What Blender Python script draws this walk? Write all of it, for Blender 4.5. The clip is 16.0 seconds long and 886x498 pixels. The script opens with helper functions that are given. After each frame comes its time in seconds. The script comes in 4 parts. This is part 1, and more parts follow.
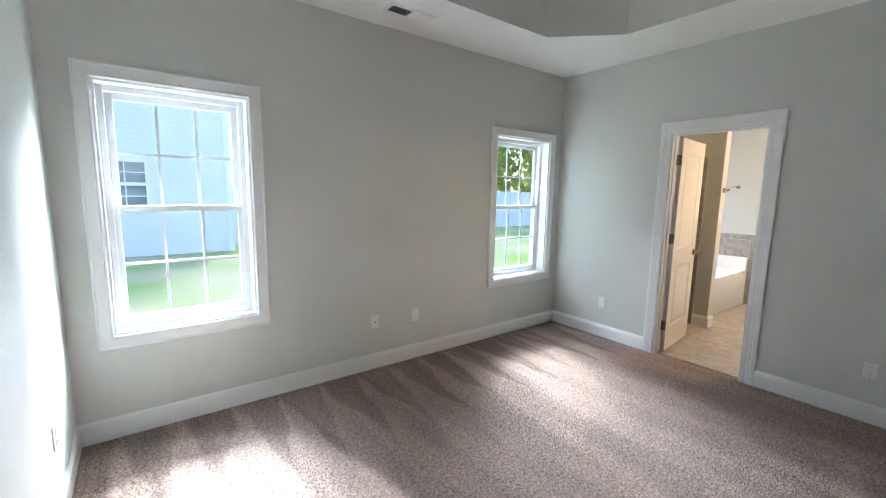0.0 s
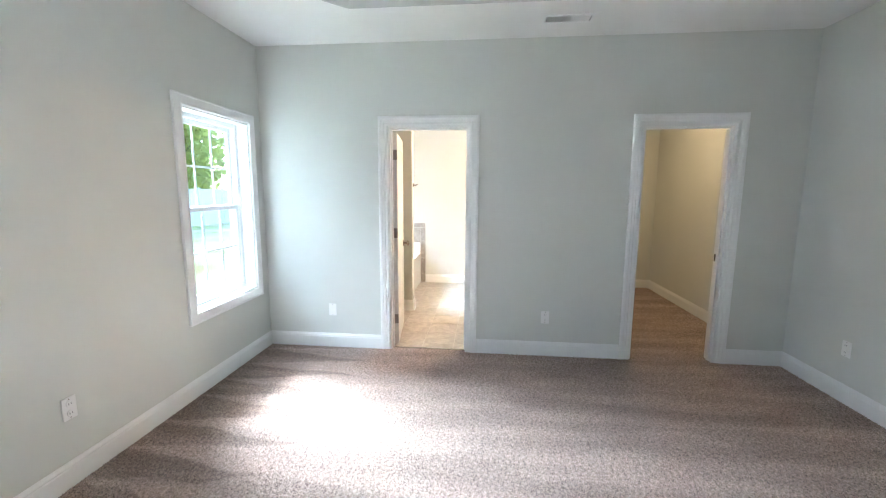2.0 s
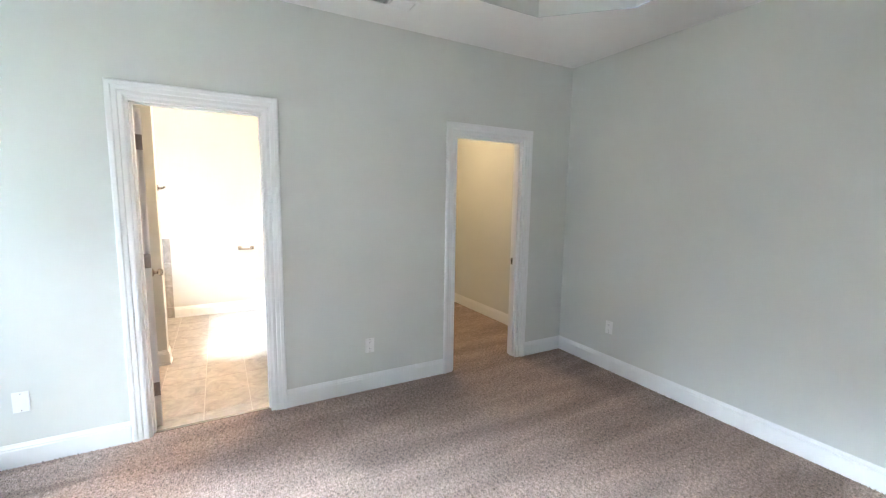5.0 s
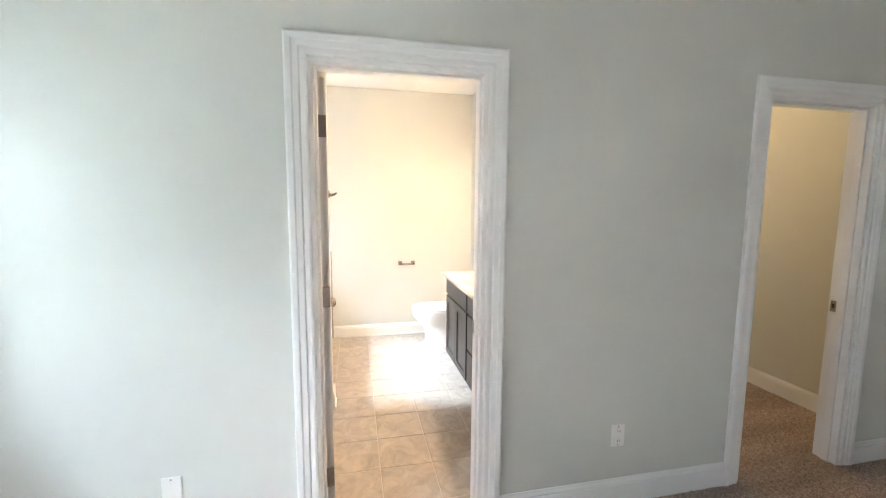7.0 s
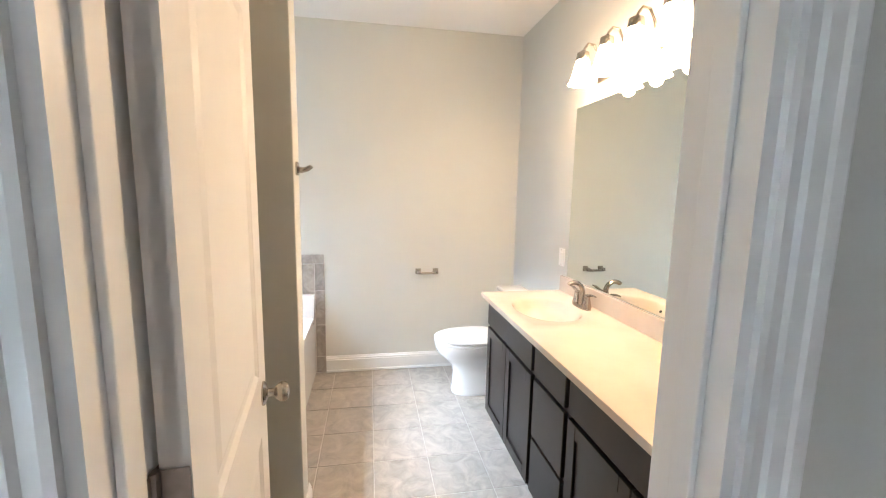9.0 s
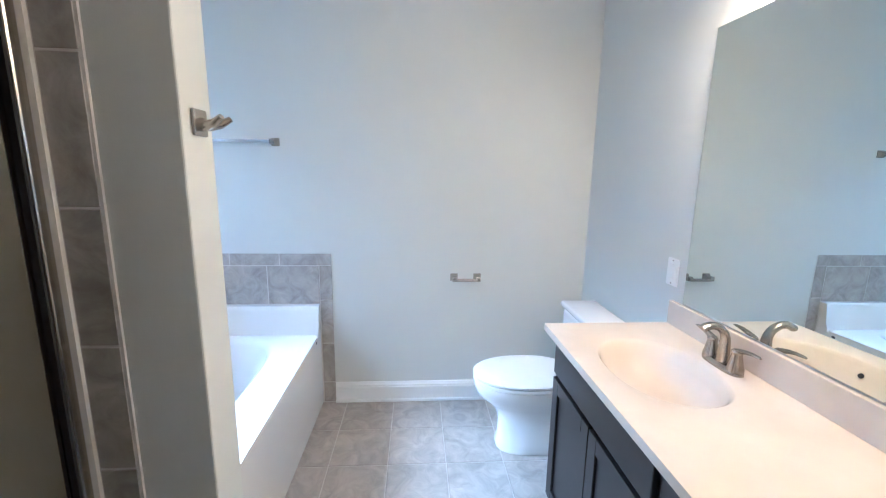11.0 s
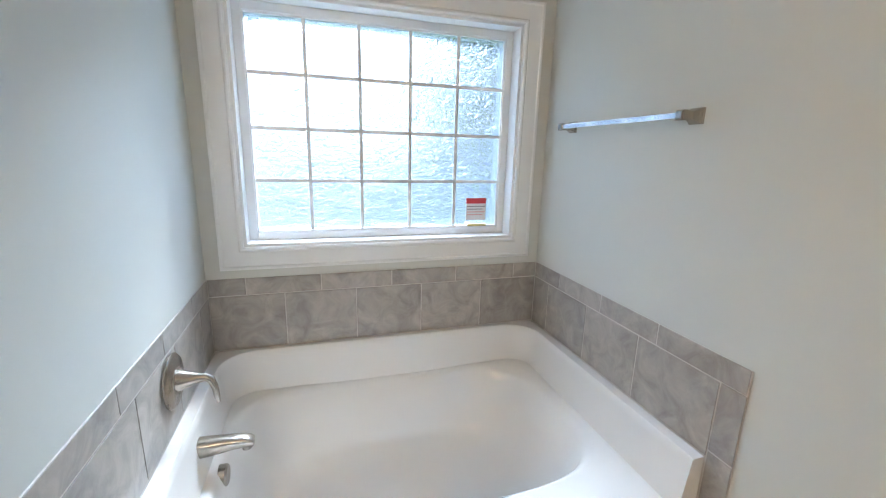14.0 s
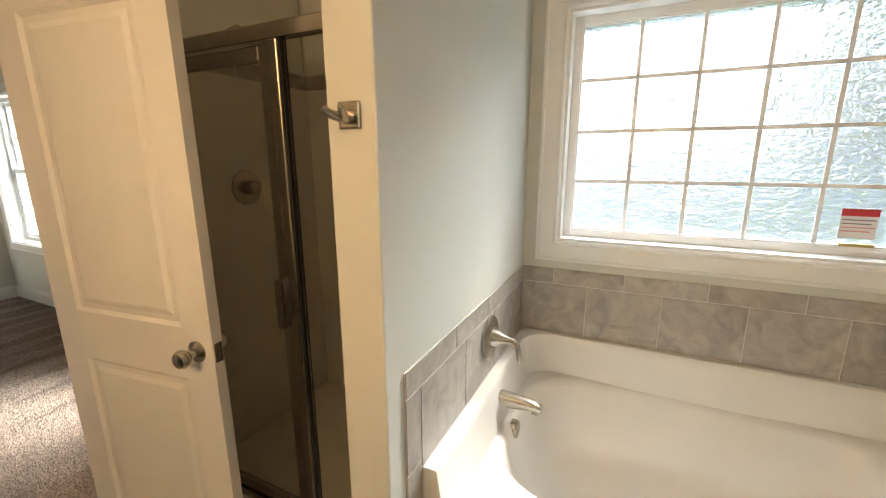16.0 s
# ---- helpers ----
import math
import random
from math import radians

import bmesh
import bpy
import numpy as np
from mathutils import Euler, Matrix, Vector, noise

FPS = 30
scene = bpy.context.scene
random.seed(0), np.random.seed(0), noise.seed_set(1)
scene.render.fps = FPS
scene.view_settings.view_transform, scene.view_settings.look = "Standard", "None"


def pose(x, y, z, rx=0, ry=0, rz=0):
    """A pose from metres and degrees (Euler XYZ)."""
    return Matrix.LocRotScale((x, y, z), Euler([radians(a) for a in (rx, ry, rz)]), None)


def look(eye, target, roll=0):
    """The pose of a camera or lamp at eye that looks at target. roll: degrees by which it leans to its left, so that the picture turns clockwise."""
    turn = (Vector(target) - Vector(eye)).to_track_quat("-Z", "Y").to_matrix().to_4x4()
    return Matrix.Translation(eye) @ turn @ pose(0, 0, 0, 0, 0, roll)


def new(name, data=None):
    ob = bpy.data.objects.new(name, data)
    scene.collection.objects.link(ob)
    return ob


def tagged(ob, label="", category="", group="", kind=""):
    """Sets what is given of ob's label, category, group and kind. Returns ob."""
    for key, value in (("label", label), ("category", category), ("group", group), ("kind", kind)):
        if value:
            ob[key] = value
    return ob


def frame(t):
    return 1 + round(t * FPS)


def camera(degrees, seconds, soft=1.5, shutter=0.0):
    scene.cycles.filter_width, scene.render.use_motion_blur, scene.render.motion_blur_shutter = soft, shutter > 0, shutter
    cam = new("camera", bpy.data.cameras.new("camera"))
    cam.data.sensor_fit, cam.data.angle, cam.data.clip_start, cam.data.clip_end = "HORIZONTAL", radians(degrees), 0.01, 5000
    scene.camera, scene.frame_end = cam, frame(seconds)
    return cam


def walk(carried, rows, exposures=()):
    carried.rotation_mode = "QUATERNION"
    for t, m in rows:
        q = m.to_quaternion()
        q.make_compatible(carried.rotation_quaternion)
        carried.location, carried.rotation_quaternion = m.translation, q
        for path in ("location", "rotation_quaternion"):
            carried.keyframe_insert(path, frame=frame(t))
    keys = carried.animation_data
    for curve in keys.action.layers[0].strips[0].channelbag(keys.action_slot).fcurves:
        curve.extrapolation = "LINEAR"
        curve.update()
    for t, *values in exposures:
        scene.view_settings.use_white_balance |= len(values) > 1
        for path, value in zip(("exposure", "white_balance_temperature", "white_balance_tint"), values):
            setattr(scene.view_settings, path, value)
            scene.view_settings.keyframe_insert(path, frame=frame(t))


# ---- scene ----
cam = camera(94.8, 16.0, soft=1.15)
PATH = [
    (0, (0.095, 0.182, 1.510), (1.280, 1.769, 1.230), 1.0),
    (0.5, (0.116, 0.452, 1.515), (1.534, 1.838, 1.241), 1.1),
    (1, (0.123, 0.717, 1.521), (1.801, 1.765, 1.241), 1.1),
    (1.5, (0.191, 0.917, 1.514), (2.054, 1.577, 1.231), 0.4),
    (2, (0.307, 1.111, 1.498), (2.279, 1.310, 1.218), 0.3),
    (2.5, (0.409, 1.270, 1.491), (2.367, 0.962, 1.210), 0.5),
    (3, (0.494, 1.407, 1.520), (2.316, 0.640, 1.216), 0.7),
    (5.3, (1.149, 1.599, 1.520), (2.885, 0.637, 1.275), 0.9),
    (5.5, (1.266, 1.648, 1.514), (3.051, 0.780, 1.277), 0.7),
    (6, (1.595, 1.755, 1.506), (3.467, 1.092, 1.285), 0.5),
    (6.5, (1.929, 1.804, 1.504), (3.848, 1.287, 1.287), 0.5),
    (7, (2.278, 1.815, 1.510), (4.218, 1.394, 1.292), 0.4),
    (7.5, (2.641, 1.812, 1.510), (4.590, 1.423, 1.279), 0.6),
    (8, (2.984, 1.788, 1.502), (4.939, 1.441, 1.257), 1.0),
    (8.5, (3.307, 1.736, 1.498), (5.262, 1.398, 1.242), 1.1),
    (8.7, (3.426, 1.722, 1.492), (5.376, 1.369, 1.220), 1.1),
    (10.8, (4.315, 1.569, 1.487), (6.271, 1.359, 1.125), 0.8),
    (11, (4.429, 1.547, 1.483), (6.389, 1.418, 1.114), 0.9),
    (11.5, (4.729, 1.478, 1.488), (6.689, 1.609, 1.104), 1.0),
    (12, (4.997, 1.329, 1.495), (6.885, 1.854, 1.095), 0.5),
    (12.5, (5.248, 1.298, 1.503), (6.983, 2.210, 1.101), 0.7),
    (13, (5.521, 1.362, 1.508), (6.976, 2.676, 1.097), 1.0),
    (13.5, (5.703, 1.400, 1.510), (6.734, 3.066, 1.087), 1.6),
    (14, (5.846, 1.387, 1.513), (6.418, 3.249, 1.061), 1.5),
    (14.5, (5.931, 1.342, 1.502), (6.038, 3.282, 1.030), 0.8),
    (15, (5.930, 1.316, 1.494), (5.652, 3.240, 1.021), 0.1),
    (15.5, (5.906, 1.307, 1.489), (5.335, 3.170, 1.032), -0.5),
    (16, (5.857, 1.304, 1.492), (5.019, 3.065, 1.055), -0.2),
]
walk(cam, [(t, look(eye, target, roll)) for t, eye, target, roll in PATH],
     [(0.0, 3.86, 5800, 9), (1.0, 4.15, 5650, 8), (2.5, 4.82, 5500, 7), (5.5, 4.95, 5750, 9), (6.5, 4.72, 5950, 10),
      (8.0, 4.3, 6000, 10), (8.7, 4.0, 5850, 10), (10.8, 3.55, 4350, 7), (12.0, 3.62, 4800, 6), (13.0, 3.12, 5150, 7), (14.0, 3.08, 5450, 7),
      (15.0, 3.1, 6050, 7), (16.0, 3.08, 7250, 8)])

# ---------- world, sun, exposure ----------
world = bpy.data.worlds.new("sky_world")
scene.world = world
world.use_nodes = True
wn = world.node_tree
sky = wn.nodes.new("ShaderNodeTexSky")
sky.sky_type = 'NISHITA'
sky.sun_disc = False
SUN_EL, SUN_AZ = 46.0, 26.4
sky.sun_elevation = radians(SUN_EL)
sky.sun_rotation = radians(SUN_AZ)
wn.links.new(sky.outputs[0], wn.nodes["Background"].inputs[0])
wn.nodes["Background"].inputs[1].default_value = 0.06
sun = new("sun", bpy.data.lights.new("sun", 'SUN'))
sun.data.energy, sun.data.angle, sun.data.color = 0.22, radians(5.5), (1.0, 0.93, 0.84)
sa, se = radians(SUN_AZ), radians(SUN_EL)
sun_from = Vector((math.sin(sa) * math.cos(se), math.cos(sa) * math.cos(se), math.sin(se)))
sun.matrix_world = look(sun_from * 30, (0, 0, 0))
# area lamps added over the lawn, out of view, boosting each window's skylight
for eye, aim, wide, tall, watts, fan in (
        ((0.35, 6.8, 4.1), (0.32, 3.2, 1.3), 1.8, 2.0, 36.0, 64),
        ((5.5, 6.8, 4.1), (3.38, 3.2, 1.3), 3.2, 2.0, 50.0, 80),
        ((6.2, 6.4, 4.4), (6.16, 3.2, 1.5), 3.6, 2.6, 14.0, 150)):
    sky_fill = new("window_sky_fill", bpy.data.lights.new("window_sky_fill", 'AREA'))
    sky_fill.data.shape, sky_fill.data.size, sky_fill.data.size_y = 'RECTANGLE', wide, tall
    sky_fill.data.energy, sky_fill.data.color, sky_fill.data.spread = watts, (0.90, 0.96, 1.0), radians(fan)
    sky_fill.matrix_world = look(eye, aim)

# ---------- materials ----------


def mat(name, color, rough=0.5, metal=0.0, vary=0.0, vscale=3.0, bump=0.0, bscale=200.0, spec=0.5, random_obj=0.0, color2=None, detail=4.0):
    m = bpy.data.materials.new(name)
    m.use_nodes = True
    nt = m.node_tree
    b = nt.nodes["Principled BSDF"]
    b.inputs["Roughness"].default_value = rough
    b.inputs["Metallic"].default_value = metal
    b.inputs["Specular IOR Level"].default_value = spec
    b.inputs["Base Color"].default_value = (*color, 1)
    tc = nt.nodes.new("ShaderNodeTexCoord")
    if vary > 0 or color2:
        nz = nt.nodes.new("ShaderNodeTexNoise")
        nz.inputs["Scale"].default_value = vscale
        nz.inputs["Detail"].default_value = detail
        nz.inputs["Distortion"].default_value = 1.1 if random_obj > 0 and color2 else 0.0
        nz.inputs["Roughness"].default_value = 0.62 if random_obj > 0 and color2 else 0.5
        nt.links.new(tc.outputs["Object"], nz.inputs["Vector"])
        rp = nt.nodes.new("ShaderNodeValToRGB")
        c2 = color2 or tuple(c * (1 - vary) for c in color)
        rp.color_ramp.elements[0].position, rp.color_ramp.elements[1].position = 0.3, 0.7
        rp.color_ramp.elements[0].color = (*c2, 1)
        rp.color_ramp.elements[1].color = (*color, 1)
        nt.links.new(nz.outputs["Fac"], rp.inputs[0])
        out = rp.outputs[0]
        if random_obj > 0:
            oi = nt.nodes.new("ShaderNodeObjectInfo")
            mr = nt.nodes.new("ShaderNodeMapRange")
            mr.inputs["To Min"].default_value, mr.inputs["To Max"].default_value = 1 - random_obj, 1 + random_obj * 0.5
            nt.links.new(oi.outputs["Random"], mr.inputs["Value"])
            hs = nt.nodes.new("ShaderNodeHueSaturation")
            nt.links.new(out, hs.inputs["Color"])
            nt.links.new(mr.outputs[0], hs.inputs["Value"])
            out = hs.outputs[0]
            ad = nt.nodes.new("ShaderNodeVectorMath")
            ad.operation = 'ADD'
            sc = nt.nodes.new("ShaderNodeVectorMath")
            sc.operation = 'SCALE'
            sc.inputs[0].default_value = (37.0, 51.0, 23.0)
            nt.links.new(oi.outputs["Random"], sc.inputs["Scale"])
            nt.links.new(tc.outputs["Object"], ad.inputs[0])
            nt.links.new(sc.outputs[0], ad.inputs[1])
            nt.links.new(ad.outputs[0], nz.inputs["Vector"])
        nt.links.new(out, b.inputs["Base Color"])
    if bump > 0:
        n2 = nt.nodes.new("ShaderNodeTexNoise")
        n2.inputs["Scale"].default_value = bscale
        n2.inputs["Detail"].default_value = 3
        nt.links.new(tc.outputs["Object"], n2.inputs["Vector"])
        bp = nt.nodes.new("ShaderNodeBump")
        bp.inputs["Strength"].default_value = bump
        bp.inputs["Distance"].default_value = 0.002
        nt.links.new(n2.outputs["Fac"], bp.inputs["Height"])
        nt.links.new(bp.outputs[0], b.inputs["Normal"])
    return m


WALL = mat("wall_paint", (0.650, 0.662, 0.620), 0.75, vary=0.03, vscale=1.5, bump=0.12, bscale=260, spec=0.3)
CEIL = mat("ceiling_paint", (0.84, 0.84, 0.82), 0.9, vary=0.02, vscale=2, bump=0.15, bscale=180, spec=0.2)
TRIM = mat("trim_paint", (0.82, 0.83, 0.82), 0.35, vary=0.02, vscale=2)
DOORW = mat("door_paint", (0.80, 0.79, 0.76), 0.4, vary=0.03, vscale=6, bump=0.08, bscale=90)
VINYL = mat("window_vinyl", (0.83, 0.85, 0.86), 0.35, vary=0.02, vscale=8)
NICKEL = mat("brushed_nickel", (0.47, 0.43, 0.375), 0.27, 1.0, vary=0.1, vscale=40, bump=0.05, bscale=300)
CHROME = mat("polished_chrome", (0.75, 0.75, 0.75), 0.12, 1.0, vary=0.03, vscale=20)
HINGE = mat("satin_hinge", (0.30, 0.27, 0.24), 0.4, 1.0, vary=0.15, vscale=60)
PLASTIC = mat("white_plastic", (0.82, 0.82, 0.80), 0.35, vary=0.02, vscale=20)
DARK = mat("dark_slot", (0.02, 0.02, 0.02), 0.6)
DRAIN = mat("drain_metal", (0.25, 0.22, 0.2), 0.3, 1.0, vary=0.1, vscale=50)
CERAMIC = mat("white_ceramic", (0.83, 0.82, 0.80), 0.08, vary=0.01, vscale=3)
ACRYLIC = mat("tub_acrylic", (0.78, 0.77, 0.745), 0.16, vary=0.02, vscale=2)
FIBRE = mat("shower_fibreglass", (0.72, 0.70, 0.65), 0.25, vary=0.03, vscale=2)
MARBLE = mat("cultured_marble", (0.70, 0.62, 0.52), 0.14, vscale=5, color2=(0.63, 0.55, 0.455), detail=8)
ESPRESSO = mat("espresso_cabinet", (0.020, 0.016, 0.015), 0.38, vary=0.3, vscale=14, bump=0.05, bscale=150)
TILE = mat("grey_stone_tile", (0.49, 0.455, 0.41), 0.35, vscale=10, color2=(0.27, 0.25, 0.225), detail=9, bump=0.08, bscale=120, random_obj=0.10)
FTILE = mat("floor_stone_tile", (0.57, 0.525, 0.465), 0.32, vscale=9, color2=(0.34, 0.31, 0.275), detail=9, bump=0.06, bscale=120, random_obj=0.06)
GROUT = mat("pale_grout", (0.66, 0.63, 0.59), 0.9, vary=0.1, vscale=30, bump=0.2, bscale=300)
SIDING = mat("pale_siding", (0.62, 0.64, 0.74), 0.6, vary=0.05, vscale=3)
ROOFM = mat("roof_shingle", (0.10, 0.10, 0.11), 0.9, vary=0.4, vscale=12)
FENCEM = mat("vinyl_fence", (0.66, 0.67, 0.70), 0.5, vary=0.04, vscale=2)
BARK = mat("bark", (0.12, 0.09, 0.06), 0.9, vary=0.4, vscale=10, bump=0.5, bscale=40)
LEAF = mat("leaves", (0.30, 0.34, 0.11), 0.6, vary=0.3, vscale=2, random_obj=0.1)
leaf_nt = LEAF.node_tree
leaf_tl = leaf_nt.nodes.new("ShaderNodeBsdfTranslucent")
leaf_tl.inputs["Color"].default_value = (0.55, 0.60, 0.18, 1)
leaf_mx = leaf_nt.nodes.new("ShaderNodeMixShader")
leaf_mx.inputs[0].default_value = 0.6
leaf_nt.links.new(leaf_nt.nodes["Principled BSDF"].outputs[0], leaf_mx.inputs[1])
leaf_nt.links.new(leaf_tl.outputs[0], leaf_mx.inputs[2])
leaf_nt.links.new(leaf_mx.outputs[0], leaf_nt.nodes["Material Output"].inputs["Surface"])
LAWN = mat("lawn", (0.26, 0.42, 0.06), 0.95, vscale=0.42, color2=(0.62, 0.52, 0.37), detail=3, bump=0.5, bscale=30)
PAPER = mat("sticker_paper", (0.80, 0.80, 0.82), 0.6)
RED = mat("sticker_red", (0.60, 0.04, 0.05), 0.6)
PINK = mat("pale_red_ink", (0.70, 0.35, 0.35), 0.7)
GREYINK = mat("grey_ink", (0.25, 0.24, 0.25), 0.7)
BRASS = mat("brass_latch", (0.60, 0.48, 0.20), 0.35, 1.0)
DARKWIN = mat("dark_window_glass", (0.10, 0.13, 0.16), 0.1)
RUBBER = mat("black_seal", (0.015, 0.015, 0.015), 0.6)


def carpet_mat():
    m = mat("carpet_pile", (0.40, 0.325, 0.29), 1.0, spec=0.05)
    nt = m.node_tree
    b = nt.nodes["Principled BSDF"]
    tc = nt.nodes.new("ShaderNodeTexCoord")

    def noise_node(scale, detail, vec=None):
        n = nt.nodes.new("ShaderNodeTexNoise")
        n.inputs["Scale"].default_value, n.inputs["Detail"].default_value = scale, detail
        nt.links.new(vec or tc.outputs["Object"], n.inputs["Vector"])
        return n
    mp = nt.nodes.new("ShaderNodeMapping")
    mp.inputs["Scale"].default_value = (3.4, 0.55, 1)
    mp.inputs["Rotation"].default_value = (0, 0, radians(-8))
    nt.links.new(tc.outputs["Object"], mp.inputs["Vector"])
    streak = noise_node(1.5, 2, mp.outputs[0])
    fleck = noise_node(150, 3)
    tuft = noise_node(55, 4)
    r1 = nt.nodes.new("ShaderNodeValToRGB")
    e = r1.color_ramp.elements
    e[0].position, e[1].position = 0.33, 0.67
    e[0].color, e[1].color = (0.15, 0.108, 0.090, 1), (0.58, 0.455, 0.385, 1)
    mixf = nt.nodes.new("ShaderNodeMath")
    mixf.operation = 'MULTIPLY_ADD'
    mixf.inputs[1].default_value = 0.5
    nt.links.new(fleck.outputs["Fac"], mixf.inputs[0])
    half = nt.nodes.new("ShaderNodeMath")
    half.operation = 'MULTIPLY'
    half.inputs[1].default_value = 0.5
    nt.links.new(tuft.outputs["Fac"], half.inputs[0])
    nt.links.new(half.outputs[0], mixf.inputs[2])
    nt.links.new(mixf.outputs[0], r1.inputs[0])
    r2 = nt.nodes.new("ShaderNodeMapRange")
    r2.inputs["From Min"].default_value, r2.inputs["From Max"].default_value = 0.42, 0.58
    r2.inputs["To Min"].default_value, r2.inputs["To Max"].default_value = 0.88, 1.08
    nt.links.new(streak.outputs["Fac"], r2.inputs["Value"])
    xyz = nt.nodes.new("ShaderNodeSeparateXYZ")
    warp = noise_node(2.2, 1)
    addw = nt.nodes.new("ShaderNodeVectorMath")
    addw.operation = 'MULTIPLY_ADD'
    addw.inputs[1].default_value = (0.16, 0.3, 0)
    nt.links.new(warp.outputs["Color"], addw.inputs[0])
    nt.links.new(tc.outputs["Object"], addw.inputs[2])
    nt.links.new(addw.outputs[0], xyz.inputs[0])

    def mathn(op, a, b=None, c=None):
        n = nt.nodes.new("ShaderNodeMath")
        n.operation = op
        for k, v in enumerate((a, b, c)):
            if v is None:
                continue
            if isinstance(v, (int, float)):
                n.inputs[k].default_value = v
            else:
                nt.links.new(v, n.inputs[k])
        return n.outputs[0]
    tri = mathn('DIVIDE', mathn('PINGPONG', xyz.outputs["X"], 0.15), 0.15)
    fall = mathn('DIVIDE', mathn('SUBTRACT', 3.25, xyz.outputs["Y"]), 1.0)
    wedge = mathn('MULTIPLY', mathn('SUBTRACT', tri, fall), 6.0)
    wedge = mathn('MINIMUM', mathn('MAXIMUM', wedge, 0.0), 1.0)
    seam = mathn('MINIMUM', mathn('MAXIMUM', mathn('MULTIPLY', mathn('SUBTRACT', 1.12, xyz.outputs["Y"]), 12.0), 0.0), 1.0)
    stripe = mathn('DIVIDE', mathn('PINGPONG', xyz.outputs["X"], 0.21), 0.21)
    stripe = mathn('MINIMUM', mathn('MAXIMUM', mathn('MULTIPLY', mathn('SUBTRACT', stripe, 0.45), 4.0), 0.0), 1.0)
    shade = mathn('SUBTRACT', r2.outputs[0], mathn('MULTIPLY', wedge, 0.30))
    shade = mathn('SUBTRACT', shade, mathn('MULTIPLY', mathn('MULTIPLY', seam, stripe), 0.11))
    geo = nt.nodes.new("ShaderNodeNewGeometry")
    shade = mathn('MULTIPLY', shade, mathn('MULTIPLY_ADD', geo.outputs["Random Per Island"], 0.55, 0.78))
    hs = nt.nodes.new("ShaderNodeHueSaturation")
    nt.links.new(r1.outputs[0], hs.inputs["Color"])
    nt.links.new(shade, hs.inputs["Value"])
    nt.links.new(hs.outputs[0], b.inputs["Base Color"])
    b.inputs["Sheen Weight"].default_value = 0.15
    bp = nt.nodes.new("ShaderNodeBump")
    bp.inputs["Strength"].default_value, bp.inputs["Distance"].default_value = 0.8, 0.012
    nt.links.new(mixf.outputs[0], bp.inputs["Height"])
    nt.links.new(bp.outputs[0], b.inputs["Normal"])
    return m


CARPET = carpet_mat()


def glass_mat(name, tint, rough=0.0, bump=0.0, bscale=30.0):
    m = bpy.data.materials.new(name)
    m.use_nodes = True
    nt = m.node_tree
    b = nt.nodes["Principled BSDF"]
    b.inputs["Base Color"].default_value = (*tint, 1)
    b.inputs["Transmission Weight"].default_value = 1.0
    b.inputs["Roughness"].default_value = rough
    b.inputs["IOR"].default_value = 1.45 if bump else 1.2
    if bump:
        tc = nt.nodes.new("ShaderNodeTexCoord")
        mp = nt.nodes.new("ShaderNodeMapping")
        mp.inputs["Scale"].default_value = (0.8, 1, 1.3)
        nt.links.new(tc.outputs["Object"], mp.inputs["Vector"])
        n = nt.nodes.new("ShaderNodeTexNoise")
        n.inputs["Scale"].default_value, n.inputs["Detail"].default_value = bscale, 1.5
        n.inputs["Distortion"].default_value = 1.2
        nt.links.new(mp.outputs[0], n.inputs["Vector"])
        bp = nt.nodes.new("ShaderNodeBump")
        bp.inputs["Strength"].default_value, bp.inputs["Distance"].default_value = bump, 0.02
        nt.links.new(n.outputs["Fac"], bp.inputs["Height"])
        nt.links.new(bp.outputs[0], b.inputs["Normal"])
        # the pressed pattern scatters part of the daylight
        tl = nt.nodes.new("ShaderNodeBsdfTranslucent")
        tl.inputs["Color"].default_value = (0.82, 0.87, 0.95, 1)
        nt.links.new(bp.outputs[0], tl.inputs["Normal"])
        mx = nt.nodes.new("ShaderNodeMixShader")
        mx.inputs[0].default_value = 0.06
        nt.links.new(b.outputs[0], mx.inputs[1])
        nt.links.new(tl.outputs[0], mx.inputs[2])
        nt.links.new(mx.outputs[0], nt.nodes["Material Output"].inputs["Surface"])
    return m


GLASS = glass_mat("window_glass", (0.58, 0.60, 0.61))
RAIN = glass_mat("rain_glass", (0.46, 0.52, 0.63), 0.22, 0.75, 30.0)
SHGLASS = glass_mat("shower_glass", (0.80, 0.80, 0.76))
MIRROR = mat("mirror_silver", (0.80, 0.85, 0.83), 0.01, 1.0)


def emit_mat(name, color, strength):
    m = bpy.data.materials.new(name)
    m.use_nodes = True
    b = m.node_tree.nodes["Principled BSDF"]
    b.inputs["Base Color"].default_value = (0.9, 0.88, 0.82, 1)
    b.inputs["Roughness"].default_value = 0.3
    b.inputs["Emission Color"].default_value = (*color, 1)
    b.inputs["Emission Strength"].default_value = strength
    return m


SHADE = emit_mat("lit_frosted_shade", (1.0, 0.64, 0.36), 2.8)
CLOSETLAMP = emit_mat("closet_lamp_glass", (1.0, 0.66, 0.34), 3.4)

# ---------- mesh helpers ----------


def box(bm, x0, x1, y0, y1, z0, z1, bevel=0.0, segs=2):
    r = bmesh.ops.create_cube(bm, size=1.0, matrix=Matrix.LocRotScale(((x0 + x1) / 2, (y0 + y1) / 2, (z0 + z1) / 2), None, (abs(x1 - x0), abs(y1 - y0), abs(z1 - z0))))
    if bevel > 0:
        edges = list({e for v in r["verts"] for e in v.link_edges})
        bmesh.ops.bevel(bm, geom=edges, offset=bevel, segments=segs, affect='EDGES', profile=0.5)
    return bm


def nbox(*a, **k):
    return box(bmesh.new(), *a, **k)


